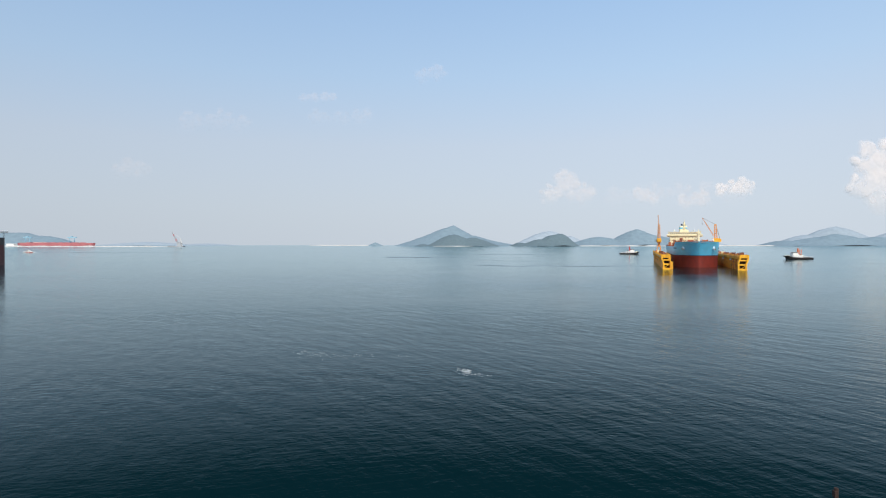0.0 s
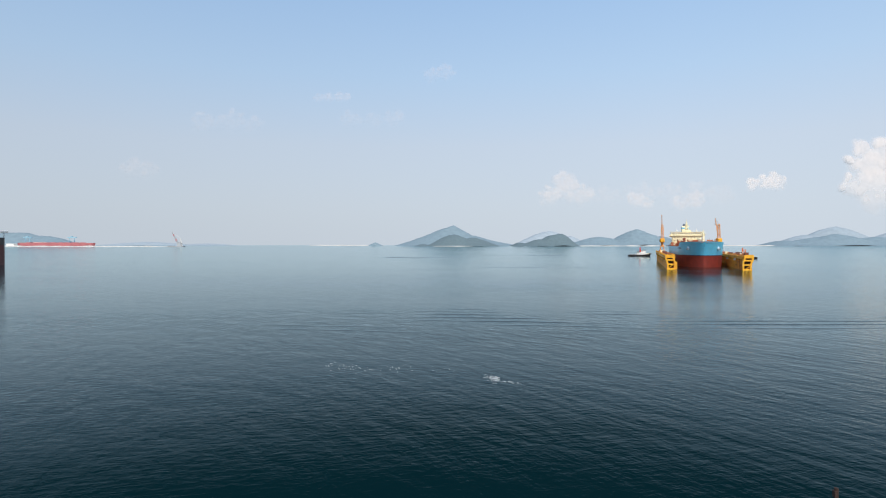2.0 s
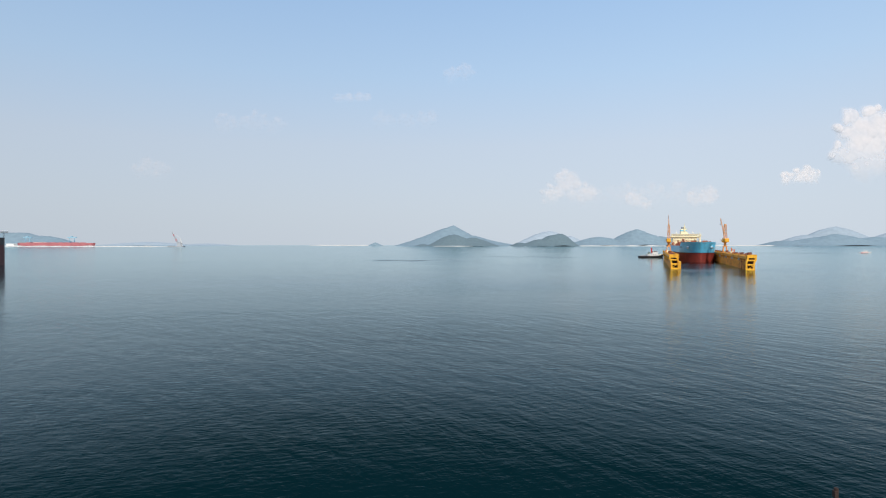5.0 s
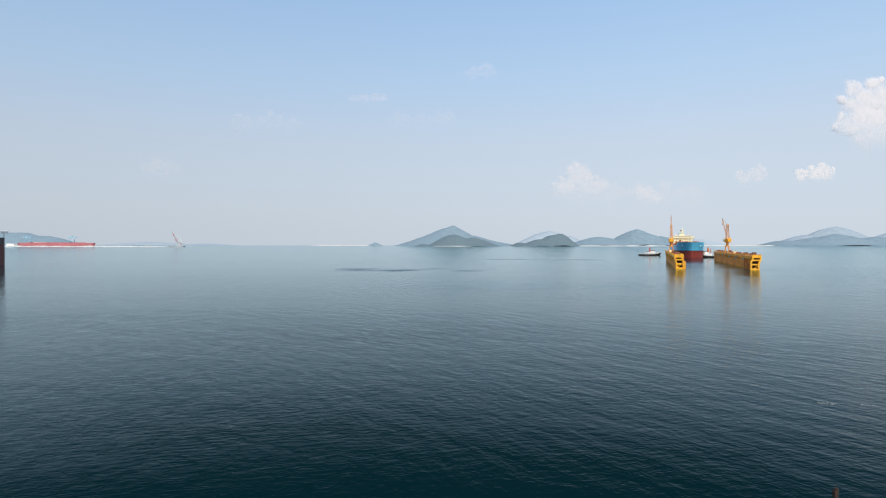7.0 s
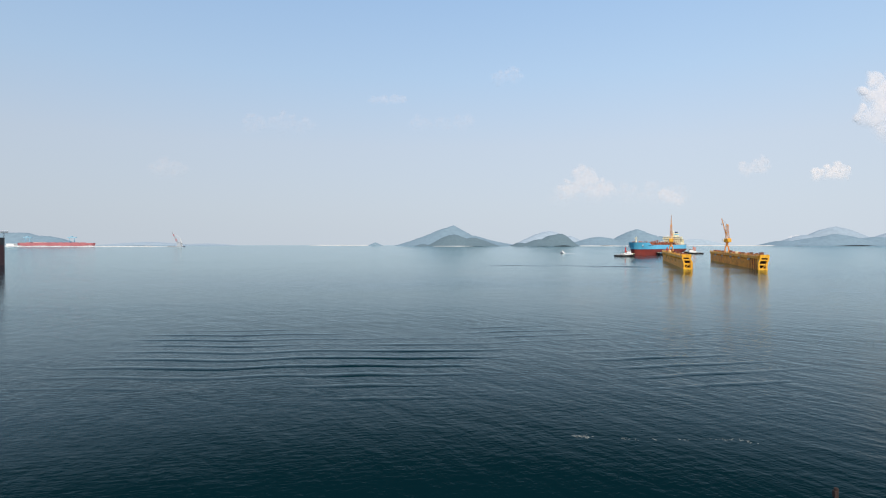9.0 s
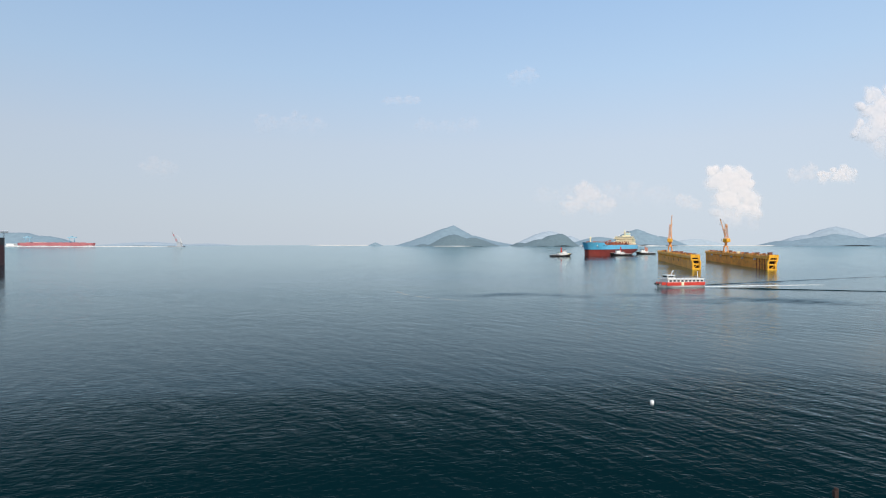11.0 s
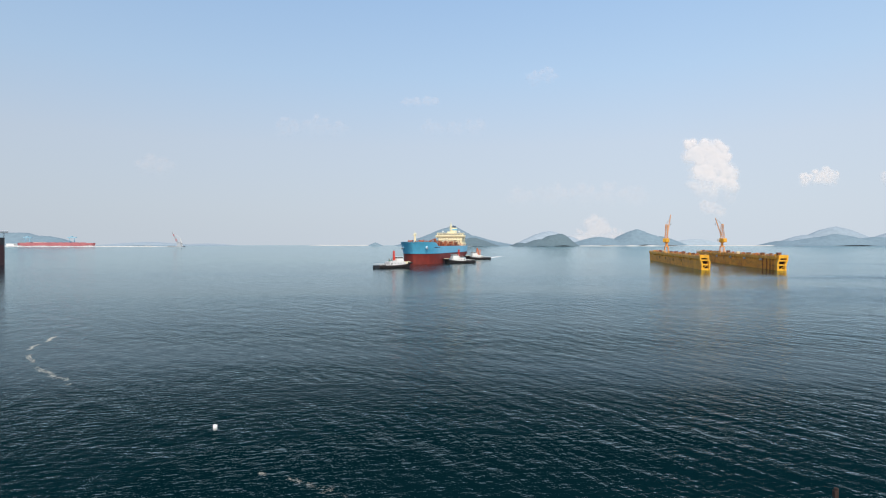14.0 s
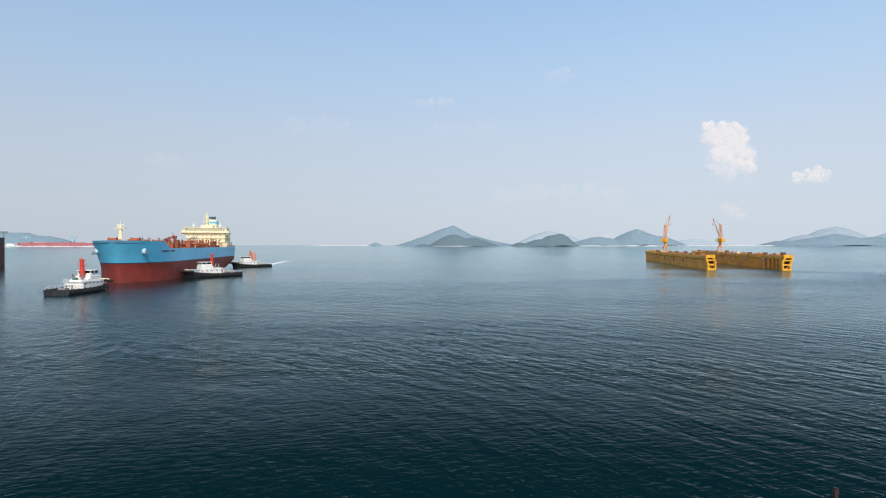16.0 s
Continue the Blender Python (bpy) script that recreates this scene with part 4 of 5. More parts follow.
def build_ferry():
    ferry = thing("passenger_ferry", "red and white passenger ferry under way", "ferry")
    bm = bmesh.new()
    boat_hull(bm, 21, 5.4, -0.6, 1.2, 1.6, 3.0)
    bmesh.ops.recalc_face_normals(bm, faces=bm.faces)
    part("lower_hull", bm, M_WHITE, ferry, "white hull", True)
    bm = bmesh.new()
    for s in (1, -1):
        box(bm, -10.2, 7.0, s * 2.72 - 0.1, s * 2.72 + 0.1, 0.9, 2.5, 0.05)
    for s in (1, -1):
        box(bm, 6.9, 9.0, s * 2.2 - 0.1, s * 2.2 + 0.1, 1.1, 2.5, 0.05, Matrix.Identity(4))
    part("red_side", bm, M_MASTRED, ferry, "red painted side")
    bm = bmesh.new()
    for s in (1, -1):
        box(bm, -0.6, 0.5, s * 2.84 - 0.03, s * 2.84 + 0.03, 0.9, 2.5, m=Matrix.Shear("XY", 4, (0, 0)) if False else None)
    part("side_stripe", bm, M_CREAM, ferry)
    part("deck", boat_deck(21, 5.4, 1.2, 1.6, 0.2, 3.0), M_GREY, ferry)
    bm = bmesh.new()
    box(bm, -9.8, 6.4, -2.55, 2.55, 1.0, 4.0, 0.25)
    box(bm, -10.2, 7.0, -2.75, 2.75, 3.95, 4.15, 0.08)
    cabin = part("cabin", bm, M_WHITE, ferry, "white passenger cabin")
    for s in (1, -1):
        for k in range(9):
            bm = bmesh.new()
            x = -8.8 + k * 1.75
            box(bm, x - 0.55, x + 0.55, s * 2.56 - 0.05, s * 2.56 + 0.05, 2.7, 3.5, 0.04)
            part("window", bm, M_DARK, cabin)
    bm = bmesh.new()
    box(bm, 3.0, 6.2, -1.9, 1.9, 4.1, 5.7, 0.25)
    box(bm, 2.7, 6.5, -2.1, 2.1, 5.65, 5.85, 0.06)
    wh = part("wheelhouse", bm, M_WHITE, ferry)
    bm = bmesh.new()
    box(bm, 6.1, 6.28, -1.6, 1.6, 4.7, 5.5, 0.03)
    for s in (1, -1):
        box(bm, 3.4, 5.9, s * 1.9 - 0.05, s * 1.9 + 0.05, 4.7, 5.4, 0.03)
    part("wheelhouse_windows", bm, M_DARK, wh)
    bm = bmesh.new()
    rod(bm, (3.6, 0, 5.8), (2.4, 0, 8.2), 0.18)
    rod(bm, (2.9, -0.9, 7.2), (2.9, 0.9, 7.2), 0.1)
    rod(bm, (-8.6, 0, 4.1), (-8.6, 0, 7.4), 0.14)
    part("mast", bm, M_WHITE, ferry)
    bm = bmesh.new()
    rail(bm, [(-10.2, -2.6, 4.15), (2.6, -2.6, 4.15)], 0.9, 0.05, 1.6)
    rail(bm, [(-10.2, 2.6, 4.15), (2.6, 2.6, 4.15)], 0.9, 0.05, 1.6)
    rail(bm, [(6.6, -2.3, 1.6), (9.6, -1.0, 1.7), (9.6, 1.0, 1.7), (6.6, 2.3, 1.6)], 0.9, 0.05, 1.2)
    part("railing", bm, M_GREY, ferry)
    bm = bmesh.new()
    for y in (-0.9, 0.9):
        ball(bm, (9.8, y, 1.6), 0.6, sub=1)
        ball(bm, (-10.3, y, 1.4), 0.5, sub=1)
    part("bow_fender", bm, M_RUBBER, ferry)
    for ob in ferry.children_recursive:
        for v in ob.data.vertices:
            v.co.z *= 0.86
    return ferry


def build_launch(name, label, L, stripe):
    """A small planing launch with a cabin."""
    boat = thing(name, label, "motor boat")
    bm = bmesh.new()
    boat_hull(bm, L, L * 0.28, -0.5, 1.3, 2.1, 2.2)
    bmesh.ops.recalc_face_normals(bm, faces=bm.faces)
    part("hull", bm, M_WHITE, boat, "white hull", True)
    bm = bmesh.new()
    w = L * 0.14
    for s in (1, -1):
        box(bm, -L * 0.46, L * 0.1, s * w - 0.06, s * w + 0.06, 0.5, 1.1)
    part("side_stripe", bm, stripe, boat)
    part("deck", boat_deck(L, L * 0.28, 1.3, 2.1, 0.15, 2.2), M_WHITE, boat)
    bm = bmesh.new()
    box(bm, -L * 0.3, L * 0.18, -w * 0.75, w * 0.75, 1.1, 3.2, 0.3)
    box(bm, -L * 0.1, L * 0.12, -w * 0.6, w * 0.6, 3.2, 4.5, 0.3)
    cab = part("cabin", bm, M_WHITE, boat, "white cabin")
    bm = bmesh.new()
    box(bm, -L * 0.09, L * 0.125, -w * 0.61, w * 0.61, 3.5, 4.1, 0.1)
    box(bm, -L * 0.28, L * 0.16, -w * 0.765, w * 0.765, 2.2, 2.8, 0.1)
    part("windows", bm, M_DARK, cab)
    bm = bmesh.new()
    rod(bm, (-L * 0.05, 0, 4.4), (-L * 0.08, 0, 6.2), 0.12)
    rod(bm, (-L * 0.06, -0.8, 5.4), (-L * 0.06, 0.8, 5.4), 0.08)
    part("mast", bm, M_WHITE, boat)
    return boat


def foam_wake(L, W, seed, label, size=1.0):
    """Broken white water behind a boat: many low flecks, denser near the stern (local +x is the stern)."""
    rnd = random.Random(seed)
    bm = bmesh.new()
    n = int(L * 9)
    for k in range(n):
        f = rnd.random() ** 1.7
        x = -f * L
        w = W * (0.35 + 0.65 * f)
        y = rnd.gauss(0, 0.35) * w
        r = size * (0.3 + 0.6 * rnd.random()) * (1.3 - f)
        ball(bm, (x, y, 0.0), r, (2.2, 0.8, 0.16), 1)
    ob = part("wake_foam", bm, M_FOAM)
    return tagged(ob, label, "foam", kind="stuff")


def foam_line(pts, seed, label, n=500, width=0.7, material=None, size=1.0):
    """A drifting line of scum along a smooth curve."""
    rnd = random.Random(seed)
    bm = bmesh.new()
    for k in range(n):
        t = rnd.random() ** 1.7
        q = t * (len(pts) - 1)
        i = min(int(q), len(pts) - 2)
        g = q - i
        x, y = pts[i][0] + (pts[i + 1][0] - pts[i][0]) * g, pts[i][1] + (pts[i + 1][1] - pts[i][1]) * g
        x += 1.1 * math.sin(q * 2.1 + seed)
        wob = 1.3 * noise.noise(Vector((t * 14, seed, 0)))
        if noise.noise(Vector((t * 9, seed, 5))) < -0.12:
            continue
        x += rnd.gauss(0, 0.3) * width + wob
        y += rnd.gauss(0, 0.8) * width
        ball(bm, (x, y, 0), size * rnd.uniform(0.014, 0.047), (2.0, 1.0, 0.25), 1)
    return tagged(part("drifting_foam", bm, material or M_SCUM), label, "foam", kind="stuff")


def face_up(bm):
    bm.normal_update()
    bmesh.ops.reverse_faces(bm, faces=[f for f in bm.faces if f.normal.z < 0])


def wave_train(length, crests, wl, amp, bend, seed):
    """A spreading group of wake waves: parallel rounded ridges that rise out of the water and die away at both ends."""
    bm = bmesh.new()
    nx, ny = 170, crests * 10
    rings = []
    for j in range(ny + 1):
        v = j / ny
        row = []
        for i in range(nx + 1):
            u = i / nx
            x = (u - 0.5) * length
            y = v * crests * wl + bend * (2 * u - 1) ** 2 + 3.0 * noise.noise(Vector((u * 6, seed, 0))) + 1.3 * noise.noise(Vector((u * 19, v * 3, seed)))
            env = math.sin(math.pi * u) ** 0.8 * math.sin(math.pi * v) ** 0.7
            br = max(0.0, 0.5 + 0.95 * noise.noise(Vector((x / 26, v * 3.1, seed))) + 0.3 * noise.noise(Vector((x / 7, v * 9, seed))))
            z = amp * env * br * math.cos(2 * math.pi * (v * crests)) - 0.035 - 0.05 * (1 - env)
            row.append((x, y, z))
        rings.append(row)
    grid_faces(bm, rings)
    face_up(bm)
    return tagged(part("wake_wave", bm, M_WATER, smooth=True), "long low wake waves running across the water", "wave", "wake waves", "stuff")


def wake_arms(length, spread, width, amp, spread_port):
    """The two low bow waves that trail a boat in a V (local +x is the boat's heading)."""
    bm = bmesh.new()
    for side in (1, -1):
        rings = []
        for k in range(-6, 7):
            row = []
            for i in range(81):
                u = i / 80
                x = -length * u
                y = side * (1.5 + (spread_port if side > 0 else spread) * length * u ** 0.9) + k / 6 * width * (0.5 + u) + 0.8 * noise.noise(Vector((u * 25, side, 3)))
                env = math.cos(k / 6 * math.pi / 2) ** 2 * min(1, 12 * u) * (1 - u) ** 0.6 * max(0.15, 0.75 + 0.8 * noise.noise(Vector((u * 30, side, 8))))
                row.append((x, y, amp * env - 0.03))
            rings.append(row)
        grid_faces(bm, rings)
    face_up(bm)
    return tagged(part("bow_wave", bm, M_WATER, smooth=True), "low dark bow waves trailing the boat in a long V", "wave", kind="stuff")


# ---- far shipyard ----
def build_yard():
    shore_strip("breakwater", 2950, -2420, -1330, 8, 24, M_STONE, "long grey stone breakwater", 6.0)
    shore_strip("yard_quay", 3320, -3100, -1900, 9, 110, M_SAND, "pale concrete quay of the far shipyard", 8.0)
    bulk = thing("bulk_carrier", "long red ship hull lying at the far quay", "ship")
    bm = bmesh.new()
    rings = []
    for z, f in ((-1, 0.97), (6, 0.985), (19, 1.0)):
        rings.append([(x * f, y, z) for x, y in ((-170, -20), (160, -22), (178, -12), (186, 0), (178, 12), (160, 22), (-170, 20))])
    grid_faces(bm, rings, True)
    bm.faces.new([bm.verts.new(p) for p in rings[-1]])
    bmesh.ops.recalc_face_normals(bm, faces=bm.faces)
    part("hull", bm, M_FARRED, bulk, "red primer hull")
    for k in range(7):
        bm = bmesh.new()
        x = -110 + k * 38
        box(bm, x - 11, x + 11, -12, 12, 19, 21.5, 0.3)
        part("hatch_cover", bm, M_FARRED, bulk)
    bulk.matrix_basis = pose(-2055, 3180, 0, 0, 0, 0)
    second = copy_thing(bulk, pose(-2150, 3245, 0, 0, 0, 180))
    tagged(second, "red ship hull moored beyond the first one")
    gan = thing("gantry_crane", "blue gantry crane of the far shipyard", "crane", "yard gantry cranes")
    for x in (-13, 13):
        bm = bmesh.new()
        for y in (-10, 10):
            rod(bm, (x, y, 0), (x * 0.9, 0, 44), 1.8, 1.4, 8)
        box(bm, x - 3, x + 3, -13, 13, 0, 4, 0.5)
        part("leg", bm, M_FARBLUE, gan)
    bm = bmesh.new()
    box(bm, -23, 23, -4, 4, 43, 50, 0.6)
    box(bm, -8, 4, -5, 5, 50, 55, 0.5)
    part("girder", bm, M_FARBLUE, gan)
    gan.matrix_basis = pose(-2340, 3330, 3)
    copy_thing(gan, pose(-2090, 3330, 3, 0, 0, 12))
    # sheds behind the quay
    for k in range(9):
        bm = bmesh.new()
        w, h = random.uniform(30, 60), random.uniform(10, 20)
        box(bm, -w / 2, w / 2, -12, 12, 0, h, 0.5)
        box(bm, -w / 2 - 1, w / 2 + 1, -13, 13, h, h + 1.5, 0.3)
        ob = part("shed", bm, M_FARGREY if k % 2 else M_WHITE)
        ob.location = (-2900 + k * 80, 3312 + random.uniform(-8, 8), 3)
        tagged(ob, "pale workshop shed in the far shipyard", "shed", "yard sheds")
    # crane barge at the end of the breakwater
    barge = thing("crane_barge", "floating crane barge with red and grey lattice boom", "barge")
    bm = bmesh.new()
    box(bm, -38, 38, -14, 14, -2, 5, 0.6)
    part("pontoon", bm, M_FARGREY, barge)
    bm = bmesh.new()
    box(bm, 6, 26, -8, 8, 5, 17, 0.5)
    box(bm, 12, 22, -6, 6, 17, 22, 0.4)
    part("deckhouse", bm, M_FARGREY, barge)
    a, b = Vector((14, 0, 5)), Vector((-22, 0, 74))
    for k in range(6):
        bm = bmesh.new()
        lattice(bm, a.lerp(b, k / 6), a.lerp(b, (k + 1) / 6), 7.5 - k, 0.45, 2, up=(0, 1, 0), w2=6.5 - k)
        part("boom_section", bm, M_FARGREY if k % 2 else M_FARRED, barge, "grey lattice boom section" if k % 2 else "red lattice boom section")
    bm = bmesh.new()
    lattice(bm, (26, 0, 5), (20, 0, 40), 4, 0.4, 5, up=(0, 1, 0), w2=2)
    rod(bm, (20, 0, 40), (-22, 0, 74), 0.3)
    part("a_frame", bm, M_WHITE, barge)
    barge.matrix_basis = pose(-1290, 2860, 0, 0, 0, 0)


def build_moored_ship():
    """The dark ship whose end shows beyond the quay."""
    ship = thing("moored_ship", "dark maroon ship hull moored nearby, white bulwark", "ship")
    bm = bmesh.new()
    rings = []
    for z, f in ((-3, 0.985), (2, 0.99), (10, 0.995), (22.5, 1.0)):
        rings.append([(x * f, y, z) for x, y in ((0, -3), (-3, -8), (-10, -12), (-120, -13), (-120, 13), (-10, 12), (-3, 8), (0, 3))])
    grid_faces(bm, rings, True)
    bm.faces.new([bm.verts.new(p) for p in rings[-1]])
    bmesh.ops.recalc_face_normals(bm, faces=bm.faces)
    part("hull", bm, M_HULLMAROON, ship)
    bm = bmesh.new()
    rings = []
    for z in (16.6, 22.6):
        rings.append([(x * 1.0 + 0.06 * (1 if x > -5 else 0), y * 1.006, z) for x, y in ((0, -3), (-3, -8), (-10, -12), (-120, -13), (-120, 13), (-10, 12), (-3, 8), (0, 3))])
    grid_faces(bm, rings, True)
    part("rubbing_band", bm, M_BLACK, ship)
    bm = bmesh.new()
    box(bm, -30, -0.3, -9, 9, 26.4, 28.6, 0.4)
    for x in (-28, -20, -11, -3.5):
        for y in (-8, 8):
            rod(bm, (x, y, 22), (x, y, 26.5), 0.3)
    part("upper_house", bm, M_WHITE, ship)
    ship.matrix_basis = pose(-362.6, 485, 0, 0, 0, 0)


def build_pile():
    bm = bmesh.new()
    rod(bm, (0, 0, -3), (0, 0, 7.6), 0.11, 0.09, 12)
    for k in range(3):
        rod(bm, (0, 0, 4 + k), (0, 0, 4.06 + k), 0.13, n=12)
    box(bm, -0.12, 0.05, -0.1, 0.1, 7.2, 7.5, 0.03)
    ob = part("mooring_pile", bm, M_PILE)
    ob.location = (16.7, 25.0, 0)
    return tagged(ob, "slim rusted steel pile standing in the water", "pile")


def build_float():
    fl = thing("fishing_float", "small white foam float drifting on the sea", "float")
    bm = bmesh.new()
    rod(bm, (0, 0, 0.0), (0, 0, 0.42), 0.2, 0.2, 14)
    ball(bm, (0, 0, 0.42), 0.2, (1, 1, 0.7))
    ball(bm, (0, 0, 0.02), 0.2, (1, 1, 0.7))
    part("body", bm, M_WHITE, fl, "white float", True)
    bm = bmesh.new()
    rod(bm, (0.1, 0, -0.4), (0.16, 0, 0.02), 0.09)
    rod(bm, (0, 0, 0.6), (0.0, 0, 0.75), 0.04)
    part("rope", bm, M_DARK, fl, "dark rope")
    return fl


# ---- build ----
water = build_sea()
build_hills()
build_yard()
build_moored_ship()
build_pile()
tanker = build_tanker()
dock = build_dock()
crane_a, slew_a = build_crane("orange lattice jib crane on the dock's wing wall", 25.4)
crane_b, slew_b = build_crane("orange lattice jib crane on the other wing wall", 21.8)
tug_lead = build_tug("white and black harbour tug with red mast, leading the tanker", M_MASTRED, M_GREY, M_RUSTDARK, M_CREAM)
tug_mid = build_tug("white and black harbour tug pushing the tanker's side", M_MASTRED, M_GREY, M_DECK, M_BLUE)
tug_aft = build_tug("white and black harbour tug with orange mast at the tanker's stern", M_ORANGE, M_ORANGE, M_GREY, M_GREEN, 11.5)
ferry = build_ferry()
ferry_wake = foam_wake(60, 3.6, 3, "white churned wake behind the ferry")
ferry_arms = wake_arms(300, 0.28, 1.6, 0.42, 0.46)
taxi_arms = wake_arms(420, 0.05, 1.6, 0.22, 0.05)
taxi = build_launch("water_taxi", "small white and red motor boat", 22, M_MASTRED)
taxi_wake = foam_wake(70, 5, 4, "thin white wake behind the motor boat")
launch = build_launch("pilot_launch", "white pilot launch running fast", 14, M_NAVY)
launch_wake = foam_wake(45, 5, 6, "white wake behind the pilot launch")
tow_wake = foam_wake(150, 7.0, 8, "thin white wash trailing the tugs", 1.25)
float_buoy = build_float()

foam_a = foam_line([(-2, 1.5), (0, 0), (1, -0.5), (2.2, -1.6)], 1, "pale broken foam floating on the sea", 110, 0.9, M_FOAM, 1.7)
foam_b = foam_line([(-18, 29), (-12, 16), (0, 0), (9, -9)], 2, "thin winding line of pale scum on the sea", 1300, 0.35, None, 1.5)
foam_d = foam_line([(-9, 5), (-3, 2), (3, -1), (10, -5)], 7, "thin brownish line of scum on the sea", 520, 0.22, None, 0.75)
foam_e = foam_line([(-16, 3), (-8, 0), (-4, 1), (5, -2)], 9, "scattered pale flecks of foam on the sea", 110, 1.6, M_FOAM, 1.3)
foam_c = foam_line([(-10, 2), (-2, 1), (4, 1), (6, 0)], 3, "thin pale line of scum on the sea", 150, 0.25)
cloud_a = cloud("cumulus_cloud", 820, 860, M_CUMULUS, 11, ((-0.18, 0.72, 0.20), (0.08, 0.80, 0.20), (0.25, 0.62, 0.24), (-0.05, 0.5, 0.24), (-0.30, 0.50, 0.12)), 0.6, "towering white cumulus cloud", 0.75)
cloud_b = cloud("cumulus_cloud", 600, 330, M_CUMULUS_FAINT, 12, ((-0.02, 0.62, 0.30), (-0.22, 0.32, 0.28), (0.2, 0.34, 0.30)), 0.1, "small hazy cumulus cloud over the islands", 0.5)
cloud_c = cloud("cumulus_cloud", 610, 570, M_CUMULUS, 13, ((-0.16, 0.76, 0.20), (0.02, 0.74, 0.22), (0.18, 0.52, 0.22), (-0.05, 0.45, 0.28), (0.08, 0.25, 0.24), (-0.1, 0.25, 0.2)), 0.55, "bright white cumulus cloud above the dock", 0.5)
cloud_d = cloud("cumulus_cloud", 480, 205, M_CUMULUS, 14, ((-0.22, 0.42, 0.26), (0.0, 0.5, 0.34), (0.2, 0.55, 0.38)), 0.2, "low flat white cumulus cloud", 0.6)
cloud_e = cloud("cumulus_cloud", 300, 230, M_CUMULUS_FAINT, 15, ((-0.1, 0.55, 0.3), (0.15, 0.35, 0.28)), -0.1, "faint hazy cumulus puff", 0.6)
cloud_f = cloud("cumulus_cloud", 420, 240, M_CUMULUS_FAINT, 16, ((0.15, 0.55, 0.3), (-0.12, 0.38, 0.3)), -0.1, "faint hazy cumulus puff", 0.6)
wisp_a = cloud("thin_cloud", 800, 260, M_WISP, 21, ((-0.2, 0.45, 0.36), (0.1, 0.5, 0.4), (0.3, 0.4, 0.3)), -0.4, "thin pinkish veil of cloud", 0.9)
wisp_b = cloud("thin_cloud", 640, 190, M_WISP, 22, ((-0.25, 0.45, 0.4), (0.05, 0.4, 0.36), (0.28, 0.5, 0.4)), -0.4, "thin pinkish veil of cloud", 0.9)
wisp_c = cloud("thin_cloud", 400, 100, M_WISP, 23, ((-0.25, 0.45, 0.4), (-0.05, 0.5, 0.4), (0.15, 0.5, 0.45), (0.3, 0.5, 0.35)), 0.2, "thin white streak of cloud", 0.6)
wisp_d = cloud("thin_cloud", 400, 200, M_WISP, 24, ((-0.15, 0.4, 0.35), (0.12, 0.55, 0.35)), 0.1, "faint ragged wisp of cloud", 0.8)
wisp_e = cloud("thin_cloud", 460, 240, M_WISP, 25, ((-0.12, 0.5, 0.36), (0.14, 0.4, 0.36)), -0.4, "faint pinkish cloud low in the haze", 0.8)
wisp_f = cloud("thin_cloud", 1400, 260, M_WISP, 26, ((-0.3, 0.4, 0.4), (-0.12, 0.5, 0.42), (0.06, 0.45, 0.42), (0.2, 0.5, 0.4), (0.34, 0.4, 0.4)), -0.4, "long faint bank of cloud over the hills", 0.9)
wave_a = wave_train(330, 11, 6.0, 0.16, 26, 1.0)
wave_b = wave_train(300, 10, 6.5, 0.13, 22, 5.0)
wave_c = wave_train(200, 13, 6.2, 0.21, 16, 9.0)
wave_d = wave_train(240, 11, 4.4, 0.2, -10, 13.0)
wave_e = wave_train(150, 14, 4.2, 0.13, 6, 17.0)


